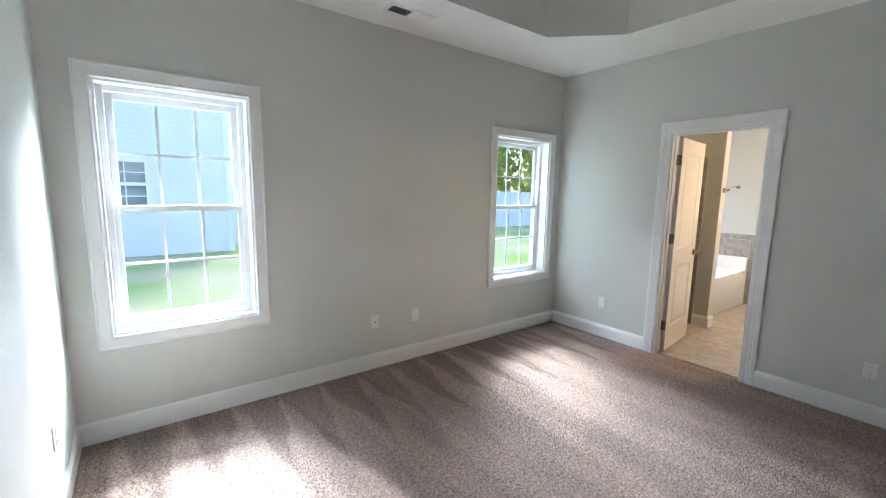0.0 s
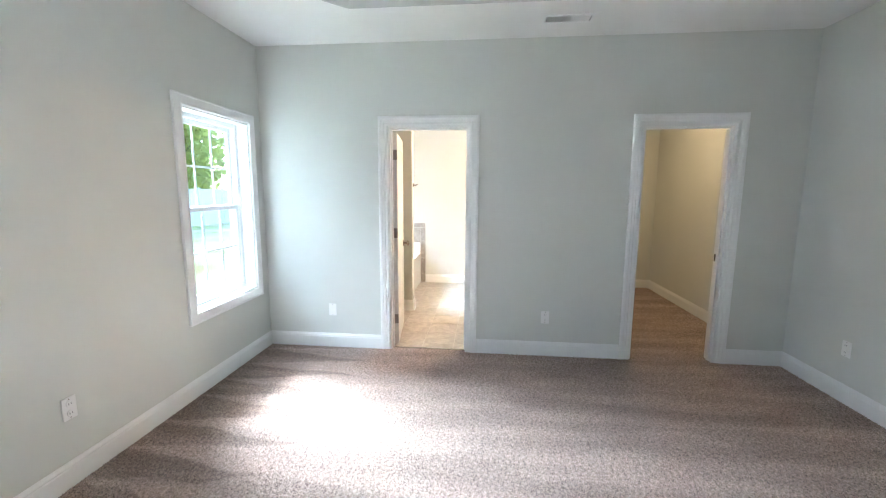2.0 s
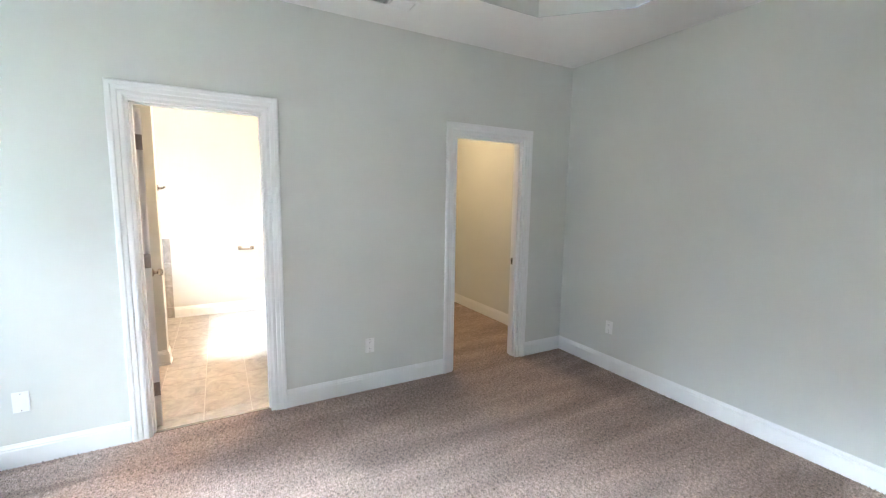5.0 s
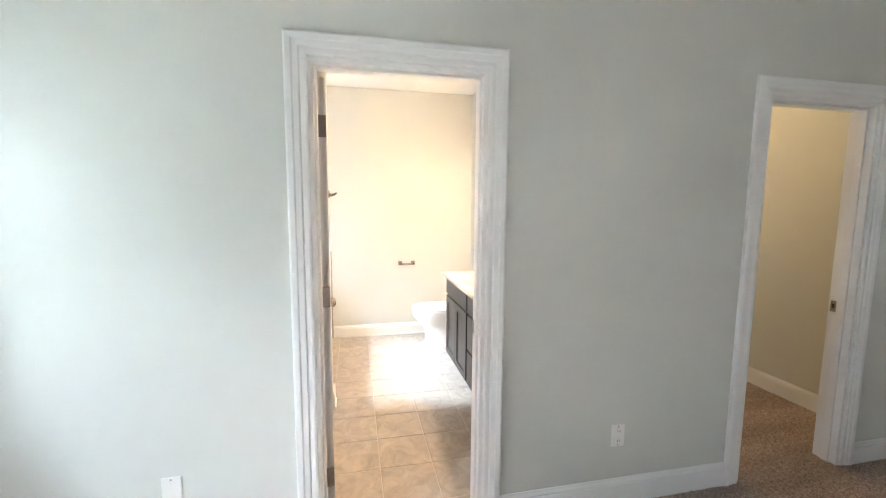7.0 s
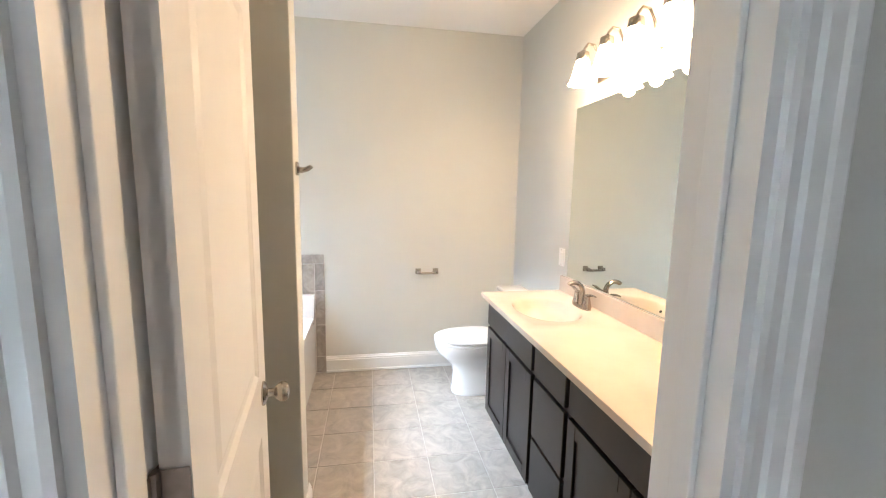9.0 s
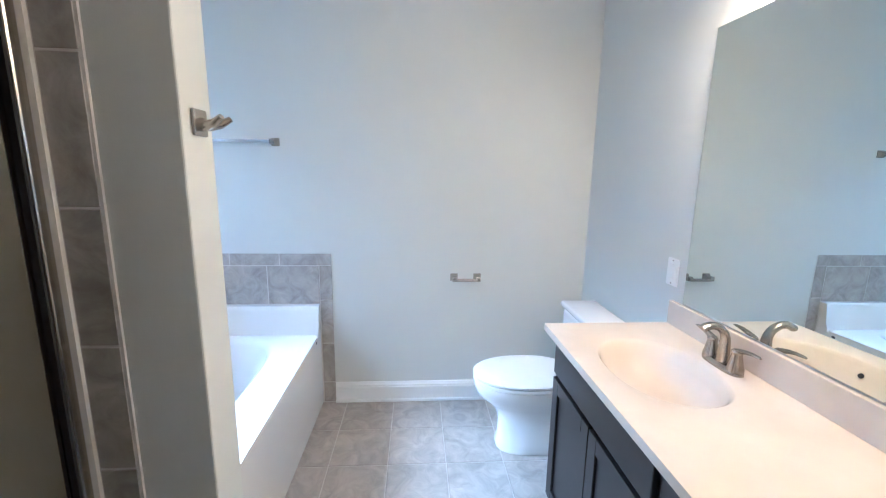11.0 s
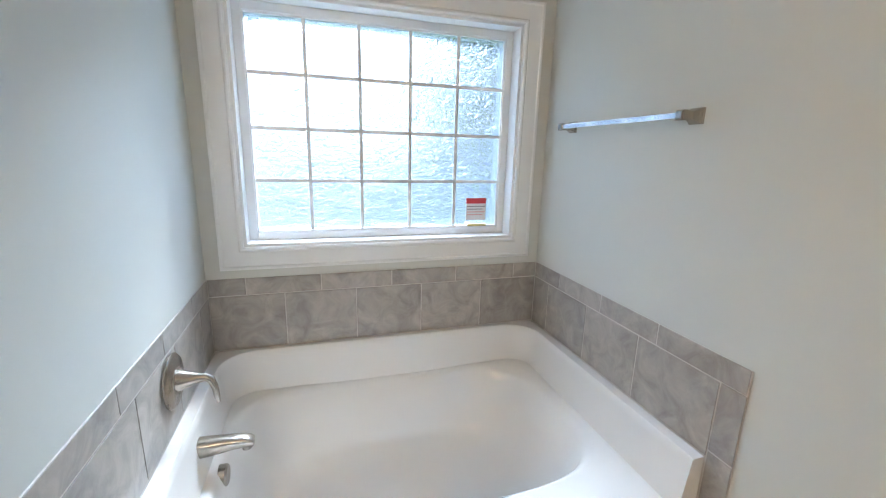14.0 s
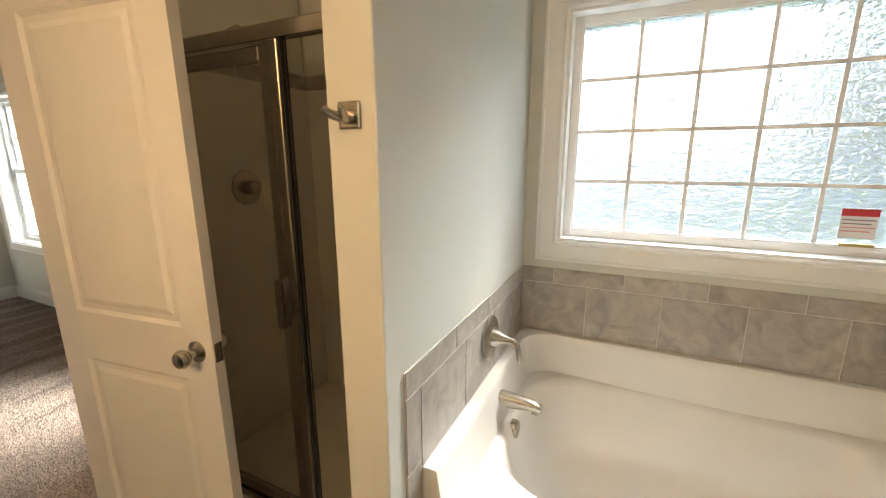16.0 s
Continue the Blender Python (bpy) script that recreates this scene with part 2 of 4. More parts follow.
def lathe(bm, prof, m=None, segs=24):
    m = m or Matrix()
    rings = []
    for r, z in prof:
        rings.append([bm.verts.new(m @ Vector((r * math.cos(2 * math.pi * i / segs), r * math.sin(2 * math.pi * i / segs), z))) for i in range(segs)])
    for a, b in zip(rings, rings[1:]):
        for i in range(segs):
            bm.faces.new((a[i], a[(i + 1) % segs], b[(i + 1) % segs], b[i]))
    if prof[0][0] > 1e-4:
        bm.faces.new(rings[0][::-1])
    if prof[-1][0] > 1e-4:
        bm.faces.new(rings[-1])
    return bm


def loft(bm, rings, cap_first=False, cap_last=True):
    vs = [[bm.verts.new(p) for p in r] for r in rings]
    n = len(vs[0])
    for a, b in zip(vs, vs[1:]):
        for i in range(n):
            bm.faces.new((a[i], a[(i + 1) % n], b[(i + 1) % n], b[i]))
    if cap_first:
        bm.faces.new(vs[0][::-1])
    if cap_last:
        bm.faces.new(vs[-1])
    return bm


def tube(bm, pts, radii, segs=12):
    pts = [Vector(p) for p in pts]
    if not isinstance(radii, (list, tuple)):
        radii = [radii] * len(pts)
    rings = []
    up = Vector((0.13, 0.31, 0.94))
    for i, p in enumerate(pts):
        d = (pts[min(i + 1, len(pts) - 1)] - pts[max(i - 1, 0)]).normalized()
        a = d.cross(up)
        if a.length < 0.05:
            a = d.cross(Vector((1, 0, 0)))
        a.normalize()
        b = d.cross(a)
        rings.append([p + radii[i] * (a * math.cos(2 * math.pi * k / segs) + b * math.sin(2 * math.pi * k / segs)) for k in range(segs)])
    return loft(bm, rings, True, True)


def prism(bm, prof, p0, p1, inward):
    """Sweeps a profile of (out from the wall, height) from p0 to p1."""
    p0, p1, inward = Vector(p0), Vector(p1), Vector(inward)
    ends = [[bm.verts.new(p + inward * d + Vector((0, 0, z))) for d, z in prof] for p in (p0, p1)]
    n = len(prof)
    for i in range(n):
        bm.faces.new((ends[0][i], ends[0][(i + 1) % n], ends[1][(i + 1) % n], ends[1][i]))
    bm.faces.new(ends[0][::-1])
    bm.faces.new(ends[1])
    return bm


def casing_mesh(path, prof, closed, to_world):
    """A moulding of profile (outward from the opening, proud of the wall), mitred along a path of (u, v)."""
    bm = bmesh.new()
    n = len(path)
    rows = []
    for i, (u, v) in enumerate(path):
        def nrm(a, b):
            d = Vector((b[0] - a[0], b[1] - a[1])).normalized()
            return Vector((-d.y, d.x))
        ns = []
        if closed or i > 0:
            ns.append(nrm(path[i - 1], path[i]))
        if closed or i < n - 1:
            ns.append(nrm(path[i], path[(i + 1) % n]))
        if len(ns) == 2:
            s = ns[0] + ns[1]
            o = s * (2 / s.length_squared)
        else:
            o = ns[0]
        rows.append([bm.verts.new(to_world(u + o.x * w, v + o.y * w, d)) for w, d in prof])
    m = len(prof)
    for i in range(n if closed else n - 1):
        a, b = rows[i], rows[(i + 1) % n]
        for k in range(m - 1):
            bm.faces.new((a[k], a[k + 1], b[k + 1], b[k]))
        bm.faces.new((a[m - 1], a[0], b[0], b[m - 1]))
    if not closed:
        bm.faces.new(rows[0])
        bm.faces.new(rows[-1][::-1])
    return bm


def part(name, bm, material, parent=None, label="", smooth=False):
    bmesh.ops.recalc_face_normals(bm, faces=bm.faces)
    me = bpy.data.meshes.new(name)
    bm.to_mesh(me)
    bm.free()
    me.materials.append(material)
    if smooth:
        me.polygons.foreach_set("use_smooth", [True] * len(me.polygons))
        me.set_sharp_from_angle(angle=radians(40))
    ob = new(name, me)
    if parent:
        ob.parent = parent
        ob.matrix_parent_inverse = parent.matrix_basis.inverted()
    if label:
        ob["label"] = label
    return ob


def thing(name, label, category, at=(0, 0, 0), group="", kind=""):
    e = new(name)
    e.location = at
    e.matrix_basis = Matrix.Translation(at)
    e.empty_display_size = 0.1
    return tagged(e, label, category, group, kind)


def struct(name, bm, material, label, category, smooth=False):
    return tagged(part(name, bm, material, None, label, smooth), label, category, "", "structure")


# ---------- the plan ----------
XW, XE, YS, YN, CH = -0.28, 3.98, -1.497, 3.18, 2.775
BX0, BX1, BY0, BY1, BCH = 4.10, 6.91, 0.475, 3.200, 2.75
WX0, WX1, WY = 5.265, 5.385, 1.995
W1 = (-0.07, 0.715, 0.635, 2.09)
W2 = (2.98, 3.775, 0.615, 2.07)
WB = (5.540, 6.753, 1.118, 2.085)
D1 = (1.253, 1.983, 0.0, 2.07)
D2 = (-0.937, -0.207, 0.0, 2.06)
WALLT = 0.18


def wall_mesh(axis, a0, a1, t0, t1, z0, z1, openings):
    bm = bmesh.new()

    def b(p, q, r, s):
        if q - p > 1e-4 and s - r > 1e-4:
            if axis == "x":
                box(bm, p, q, t0, t1, r, s)
            else:
                box(bm, t0, t1, p, q, r, s)
    cur = a0
    for o0, o1, zb, zt in sorted(openings):
        b(cur, o0, z0, z1)
        b(o0, o1, z0, zb)
        b(o0, o1, zt, z1)
        cur = o1
    b(cur, a1, z0, z1)
    return bm


struct("wall_north", wall_mesh("x", XW - 0.15, 4.0, YN, YN + WALLT, -0.27, 3.2, [W1, W2]), WALL, "pale greige painted bedroom wall with two windows", "wall")
struct("wall_north_bath", wall_mesh("x", 4.0, BX1 + 0.12, BY1, YN + WALLT, -0.27, 3.2, [WB]), WALL, "pale greige painted bathroom wall with frosted window", "wall")
struct("wall_east", wall_mesh("y", YS, YN, XE, BX0, 0, CH, [D1, D2]), WALL, "pale greige painted wall with two doorways", "wall")
struct("wall_south", wall_mesh("x", XW, 7.0, YS - 0.15, YS, 0, CH, []), WALL, "plain pale greige painted wall", "wall")
struct("wall_west", wall_mesh("y", YS - 0.15, YN, XW - 0.15, XW, 0, CH, []), WALL, "plain pale greige painted wall", "wall")
struct("wall_bath_south", wall_mesh("x", BX0, BX1, 0.36, BY0, 0, CH, []), WALL, "painted wall behind the vanity and toilet", "wall")
struct("wall_bath_east", wall_mesh("y", YS, BY1, BX1, BX1 + 0.12, 0, CH, []), WALL, "plain painted bathroom wall behind the toilet paper holder", "wall")
struct("wall_wing", nbox(WX0, WX1, WY, BY1, 0, BCH, bevel=0.004), WALL, "short painted wing wall between shower and bathtub", "wall")

# tray ceiling of the bedroom
tx0, tx1, ty0, ty1, tc_, TZ = 0.37, 3.315, -0.902, 2.535, 0.44, 0.29
octo = [(tx0 + tc_, ty0), (tx1 - tc_, ty0), (tx1, ty0 + tc_), (tx1, ty1 - tc_), (tx1 - tc_, ty1), (tx0 + tc_, ty1), (tx0, ty1 - tc_), (tx0, ty0 + tc_)]
bm = bmesh.new()
corners = [bm.verts.new((x, y, CH)) for x, y in ((XW - .1, YS - .1), (XE + .06, YS - .1), (XE + .06, YN + .1), (XW - .1, YN + .1))]
ov = [bm.verts.new((x, y, CH)) for x, y in octo]
for k in range(4):
    bm.faces.new((corners[k], corners[(k + 1) % 4], ov[(2 * k + 1) % 8], ov[2 * k]))
    bm.faces.new((corners[(k + 1) % 4], ov[(2 * k + 2) % 8], ov[(2 * k + 1) % 8]))
top = [bm.verts.new((x, y, CH + TZ)) for x, y in octo]
bm.faces.new(top)
struct("ceiling", bm, CEIL, "white painted tray ceiling", "ceiling")
bm = bmesh.new()
lo = [bm.verts.new((x, y, CH + 0.001)) for x, y in octo]
hi = [bm.verts.new((x, y, CH + TZ + 0.002)) for x, y in octo]
for k in range(8):
    bm.faces.new((lo[k], lo[(k + 1) % 8], hi[(k + 1) % 8], hi[k]))
struct("ceiling_tray_side", bm, WALL, "greige painted sides of the tray ceiling", "ceiling")
struct("roof_slab", nbox(XW - .15, BX1 + .12, YS - .15, YN + WALLT, 3.2, 3.3), ROOFM, "roof deck over the rooms", "roof")
struct("ceiling_bath", nbox(BX0 - .06, BX1 + .06, 0.42, BY1 + .06, BCH, BCH + 0.02), CEIL, "flat white bathroom ceiling", "ceiling")
struct("ceiling_closet", nbox(BX0 - .06, BX1 + .06, YS - .06, 0.40, BCH, BCH + 0.02), CEIL, "flat white closet ceiling", "ceiling")

# floors
struct("floor_slab", nbox(XW - .15, BX1 + .12, YS - .15, YN + WALLT, -0.27, -0.02), GROUT, "floor slab", "floor")
struct("carpet_floor", nbox(XW, XE + 0.045, YS, YN, -0.02, 0.0), CARPET, "grey-brown cut pile carpet with vacuum tracks", "carpet")
struct("carpet_closet", nbox(XE + 0.045, BX1, YS, 0.36, -0.02, 0.0), CARPET, "grey-brown cut pile carpet in closet", "carpet")
rng = np.random.default_rng(7)
STEP = .0118
gx, gy = np.meshgrid(np.arange(XW + .01, XE + .03, STEP), np.arange(YS + .01, YN - .01, STEP))
hx, hy = np.meshgrid(np.arange(XE + .03, BX1 - .01, STEP), np.arange(YS + .01, 0.35, STEP))
hx, hy = hx.ravel(), hy.ravel()
inside = (hx > BX0) | ((hy > D2[0] + .01) & (hy < D2[1] - .01))
gx, gy = np.concatenate([gx.ravel(), hx[inside]]), np.concatenate([gy.ravel(), hy[inside]])
gx = gx + rng.uniform(-.005, .005, gx.shape)
gy = gy + rng.uniform(-.005, .005, gy.shape)
nt_ = len(gx)
rad = rng.uniform(.005, .0078, nt_)
hgt = rng.uniform(.005, .010, nt_)
phase = rng.uniform(0, 6.28, nt_)
verts = np.empty((nt_, 4, 3))
for k in range(3):
    verts[:, k, 0] = gx + rad * np.cos(phase + k * 2.0944)
    verts[:, k, 1] = gy + rad * np.sin(phase + k * 2.0944)
    verts[:, k, 2] = -.001
verts[:, 3, 0] = gx + rng.uniform(-.004, .004, nt_)
verts[:, 3, 1] = gy + rng.uniform(-.004, .004, nt_)
verts[:, 3, 2] = hgt
base = np.arange(nt_)[:, None] * 4
faces = np.concatenate([base + np.array([[0, 1, 3]]), base + np.array([[1, 2, 3]]), base + np.array([[2, 0, 3]])], axis=1).reshape(-1, 3)
pile = bpy.data.meshes.new("carpet_pile")
pile.vertices.add(nt_ * 4)
pile.vertices.foreach_set("co", verts.reshape(-1))
pile.loops.add(len(faces) * 3)
pile.loops.foreach_set("vertex_index", faces.reshape(-1).astype(np.int32))
pile.polygons.add(len(faces))
pile.polygons.foreach_set("loop_start", np.arange(0, len(faces) * 3, 3, dtype=np.int32))
pile.polygons.foreach_set("use_smooth", np.ones(len(faces), dtype=bool))
pile.update(calc_edges=True)
pile.materials.append(CARPET)
tagged(new("carpet_pile", pile), "short grey-brown cut carpet tufts on the bedroom and closet floor", "carpet", "", "stuff")
bath_floor = struct("floor_bath", nbox(XE + 0.045, BX1, 0.40, BY1, -0.02, -0.006), GROUT, "grouted bathroom floor under the tiles", "floor")
struct("threshold", nbox(XE + 0.035, XE + 0.06, D1[0], D1[1], -0.01, 0.006, bevel=0.002), NICKEL, "thin metal carpet edge strip in the doorway", "threshold")

# baseboards
BASE = [(0, 0), (.015, 0), (.015, .100), (.011, .106), (.013, .113), (.007, .124), (.004, .134), (0, .134)]
BASEB = [(0, 0), (.024, 0), (.022, .012), (.015, .018), (.015, .100), (.011, .106), (.013, .113), (.007, .124), (.004, .134), (0, .134)]
for p0, p1, inw, pr in (
        ((XW, YN), (XE, YN), (0, -1), BASE), ((XE, 2.071), (XE, YN), (-1, 0), BASE), ((XE, -0.117), (XE, 1.165), (-1, 0), BASE),
        ((XE, YS), (XE, -1.027), (-1, 0), BASE), ((XW, YS), (XE, YS), (0, 1), BASE), ((XW, YS), (XW, YN), (1, 0), BASE),
        ((BX1, BY0), (BX1, 2.066), (-1, 0), BASEB), ((5.99, BY0), (BX1, BY0), (0, 1), BASEB), ((WX0 - .015, WY), (WX1 + .015, WY), (0, -1), BASEB),
        ((WX0, WY), (WX0, 2.155), (-1, 0), BASEB), ((BX0, 2.071), (BX0, 2.155), (1, 0), BASEB),
        ((BX0, YS), (BX1, YS), (0, 1), BASE), ((BX1, YS), (BX1, 0.36), (-1, 0), BASE), ((BX0, 0.36), (BX1, 0.36), (0, -1), BASE)):
    struct("baseboard", prism(bmesh.new(), pr, (*p0, 0), (*p1, 0), (*inw, 0)), TRIM, "white moulded baseboard along the wall", "baseboard")

# ---------- doorways ----------
DPROF = [(0, 0), (0, .012), (.010, .014), (.028, .011), (.034, .016), (.054, .017), (.060, .021), (.078, .021), (.086, .017), (.086, 0)]
WPROF = [(0, 0), (0, .016), (.006, .021), (.012, .021), (.016, .017), (.066, .017), (.070, .021), (.078, .021), (.080, .019), (.080, 0)]


def doorway(name, D, label):
    y0, y1, _, zt = D
    path = [(y0, 0), (y0, zt), (y1, zt), (y1, 0)]
    d = thing(name, label, "door frame", (XE, (y0 + y1) / 2, 0), kind="structure")
    part("casing", casing_mesh(path, DPROF, False, lambda u, v, w: Vector((XE - w, u, v))), TRIM, d)
    part("casing", casing_mesh(path, DPROF, False, lambda u, v, w: Vector((BX0 + w, u, v))), TRIM, d)
    j = 0.018
    part("jamb", nbox(XE - .002, BX0 + .002, y0, y0 + j, 0, zt - j), TRIM, d)
    part("jamb", nbox(XE - .002, BX0 + .002, y1 - j, y1, 0, zt - j), TRIM, d)
    part("head_jamb", nbox(XE - .002, BX0 + .002, y0, y1, zt - j, zt), TRIM, d)
    for a, b, c, e in ((y0 + j, y0 + j + .011, 0, zt - j), (y1 - j - .011, y1 - j, 0, zt - j), (y0 + j + .011, y1 - j - .011, zt - j - .011, zt - j)):
        part("door_stop", nbox(XE + .035, XE + .072, a, b, c, e, bevel=.002), TRIM, d)
    st = part("strike_plate", nbox(BX0 - .036, BX0 - .008, y0 + j, y0 + j + .002, .90, .965), NICKEL, d, "satin nickel strike plate")
    part("latch_hole", nbox(BX0 - .028, BX0 - .016, y0 + j + .001, y0 + j + .003, .918, .947), DARK, st)
    return d


doorway("door_frame_1", D1, "white moulded door casing round the open bathroom doorway")
doorway("door_frame_2", D2, "white moulded door casing round the open closet doorway")


def door_leaf():
    d = thing("door_1", "open white two-panel interior door with nickel knob", "door", (0, 0, 0), kind="structure")
    w, h, t = 0.69, 2.03, 0.035
    body = bmesh.new()
    box(body, 0, w, -t / 2 + .008, t / 2 - .008, 0.012, h)
    st = 0.115
    for x0, x1, z0, z1 in ((0, st, .012, h), (w - st, w, .012, h), (st, w - st, .012, .24), (st, w - st, .83, 1.0), (st, w - st, h - .13, h)):
        box(body, x0, x1, -t / 2, t / 2, z0, z1)
    part("leaf", body, DOORW, d)
    for z0, z1 in ((.24, .83), (1.0, h - .13)):
        p = bmesh.new()
        for s in (-1, 1):
            a = [(st, z0), (w - st, z0), (w - st, z1), (st, z1)]
            def ring(i, dep):
                return [Vector((x + (i if x < .3 else -i), s * dep, z + (i if z == z0 else -i))) for x, z in a]
            loft(p, [ring(0, t / 2 - .0005), ring(.014, t / 2 - .009), ring(.026, t / 2 - .009), ring(.048, t / 2 - .003)])
        part("panel", p, DOORW, d)
    for s in (-1, 1):
        kn = bmesh.new()
        m = Matrix.Translation((w - .062, s * t / 2, .93)) @ Matrix.Rotation(-s * math.pi / 2, 4, 'X')
        lathe(kn, [(.033, 0), (.033, .004), (.026, .009), (.012, .014), (.011, .030), (.020, .036), (.027, .046), (.028, .056), (.022, .066), (.008, .070), (.0001, .070)], m)
        part("door_knob", kn, NICKEL, d, "satin nickel round knob", True)
    lp = part("latch_plate", nbox(w - .001, w + .002, -.013, .013, .90, .96), NICKEL, d, "nickel latch plate")
    part("latch_bolt", nbox(w, w + .009, -.007, .007, .918, .942, bevel=.002), NICKEL, lp)
    for z in (.22, 1.06, 1.785):
        hg = bmesh.new()
        box(hg, -.003, -.0005, -.016, .022, z, z + .09)
        lathe(hg, [(.007, z - .002), (.007, z + .092)], Matrix.Translation((-.006, .022, 0)), 10)
        part("hinge", hg, HINGE, d, "dark satin hinge")
    d.matrix_basis = pose(4.088, 1.941, 0, 0, 0, 7.0)
    return d


door_leaf()
fj = thing("jamb_hinges", "dark satin hinge leaves on the bathroom door jamb", "hinge", (4.03, 1.986, 0), kind="structure")
for z in (.22, 1.06, 1.785):
    part("hinge_leaf", nbox(BX0 - .045, BX0 + .004, D1[1] - .0205, D1[1] - .018, z, z + .09, bevel=.001), HINGE, fj)

# ---------- windows ----------


def sash(parent, x0, x1, z0, z1, y, cols, rows, st=.038, mt=.016, glass=GLASS):
    s = bmesh.new()
    dpt = .03
    for a, b, c, e in ((x0, x0 + st, z0, z1), (x1 - st, x1, z0, z1), (x0 + st, x1 - st, z0, z0 + st), (x0 + st, x1 - st, z1 - st, z1)):
        box(s, a, b, y, y + dpt, c, e, bevel=.002, segs=1)
    sh = part("sash", s, VINYL, parent)
    gx0, gx1, gz0, gz1 = x0 + st, x1 - st, z0 + st, z1 - st
    g = part("pane", nbox(gx0 - .004, gx1 + .004, y + .013, y + .017, gz0 - .004, gz1 + .004), glass, sh, "clear glass pane" if glass is GLASS else "rippled obscure glass pane")
    g.visible_shadow = False
    for i in range(1, cols):
        x = gx0 + (gx1 - gx0) * i / cols
        part("muntin", nbox(x - mt / 2, x + mt / 2, y + .006, y + .012, gz0, gz1), VINYL, sh)
    for i in range(1, rows):
        z = gz0 + (gz1 - gz0) * i / rows
        part("muntin", nbox(gx0, gx1, y + .0055, y + .0125, z - mt / 2, z + mt / 2), VINYL, sh)
    return sh


def window(name, W, yf, label, hung=True):
    x0, x1, z0, z1 = W
    w = thing(name, label, "window", ((x0 + x1) / 2, yf, z0), kind="structure")
    path = [(x0, z0), (x0, z1), (x1, z1), (x1, z0)]
    prof = WPROF if hung else [(a * 1.18, b) for a, b in WPROF]
    part("window_casing", casing_mesh(path, prof, True, lambda u, v, d: Vector((u, yf - d, v))), TRIM, w)
    yo = YN + WALLT
    lin = bmesh.new()
    for a, b, c, e in ((x0, x0 + .012, z0, z1), (x1 - .012, x1, z0, z1), (x0 + .012, x1 - .012, z0, z0 + .012), (x0 + .012, x1 - .012, z1 - .012, z1)):
        box(lin, a, b, yf - .003, yo, c, e)
    part("window_jamb", lin, TRIM, w)
    fr = bmesh.new()
    f = .034
    ax0, ax1, az0, az1 = x0 + .012, x1 - .012, z0 + .012, z1 - .012
    for a, b, c, e in ((ax0, ax0 + f, az0, az1), (ax1 - f, ax1, az0, az1), (ax0 + f, ax1 - f, az0, az0 + f), (ax0 + f, ax1 - f, az1 - f, az1)):
        box(fr, a, b, yo - .085, yo + .01, c, e, bevel=.002, segs=1)
    part("window_frame", fr, VINYL, w)
    if hung:
        zm = (z0 + z1) / 2 + .01
        sash(w, ax0 + f, ax1 - f, zm - .02, az1 - f, yo - .042, 3, 2)
        lo = sash(w, ax0 + f - .01, ax1 - f + .01, az0 + f, zm + .02, yo - .078, 3, 2)
        lk = nbox((x0 + x1) / 2 - .03, (x0 + x1) / 2 + .03, yo - .088, yo - .078, zm + .016, zm + .026, bevel=.003)
        part("sash_lock", lk, VINYL, lo)
    return w


window("window_1", W1, YN, "white double-hung window with grille and moulded casing")
window("window_2", W2, YN, "white double-hung window with grille and moulded casing")
wb = window("window_3", WB, BY1, "white fixed window of rippled obscure glass with grille", False)
sash(wb, WB[0] + .03, WB[1] - .03, WB[2] + .03, WB[3] - .03, YN + WALLT - .08, 5, 4, st=.022, mt=.014, glass=RAIN)
yst = YN + WALLT - .069
stk = thing("window_sticker", "white label with red header on the obscure glass", "sticker", (6.59, yst, 1.2))
part("sheet", nbox(6.545, 6.65, yst - .002, yst - .001, 1.195, 1.305), PAPER, stk)
part("header_band", nbox(6.545, 6.65, yst - .003, yst - .002, 1.278, 1.305), RED, stk)
for k in range(4):
    part("text_bar", nbox(6.55, 6.645 - .012 * (k % 2), yst - .003, yst - .002, 1.262 - k * .014, 1.266 - k * .014), PINK if k > 1 else GREYINK, stk)
lt = thing("window_clip", "small brass-coloured clip at the window's foot", "clip", (6.60, yst, 1.165))
part("clip", nbox(6.55, 6.65, yst - .016, yst - .004, 1.166, 1.178, bevel=.002), BRASS, lt)

# ---------- outlets, vents ----------


def plate(at, face, kind, label):
    """A wall plate. face: the direction that it looks to, in degrees about z (0: towards -y)."""
    o = thing("wall_plate", label, "switch" if kind == "switch" else "outlet")
    part("cover", nbox(-.036, .036, -.007, 0, -.058, .058, bevel=.003), PLASTIC, o)
    if kind == "duplex":
        for z in (-.025, .025):
            b = bmesh.new()
            lathe(b, [(.017, 0), (.017, .003), (.0155, .004)], Matrix.Translation((0, -.007, z)) @ Matrix.Rotation(math.pi / 2, 4, 'X'), 20)
            s = part("socket", b, PLASTIC, o)
            for x in (-.006, .006):
                part("slot", nbox(x - .001, x + .001, -.0118, -.0105, z - .004, z + .006), DARK, s)
    elif kind == "jack":
        b = bmesh.new()
        lathe(b, [(.006, 0), (.006, .010), (.003, .011)], Matrix.Translation((0, -.007, 0)) @ Matrix.Rotation(math.pi / 2, 4, 'X'), 12)
        part("jack", b, NICKEL, o)
    elif kind == "switch":
        part("rocker", nbox(-.016, .016, -.012, -.006, -.033, .033, bevel=.003), PLASTIC, o)
    for z in (-.048, .048):
        b = bmesh.new()
        lathe(b, [(.003, 0), (.003, .001)], Matrix.Translation((0, -.007, z)) @ Matrix.Rotation(math.pi / 2, 4, 'X'), 8)
        part("screw", b, NICKEL, o)
    o.matrix_basis = pose(*at, 0, 0, face)
    return o


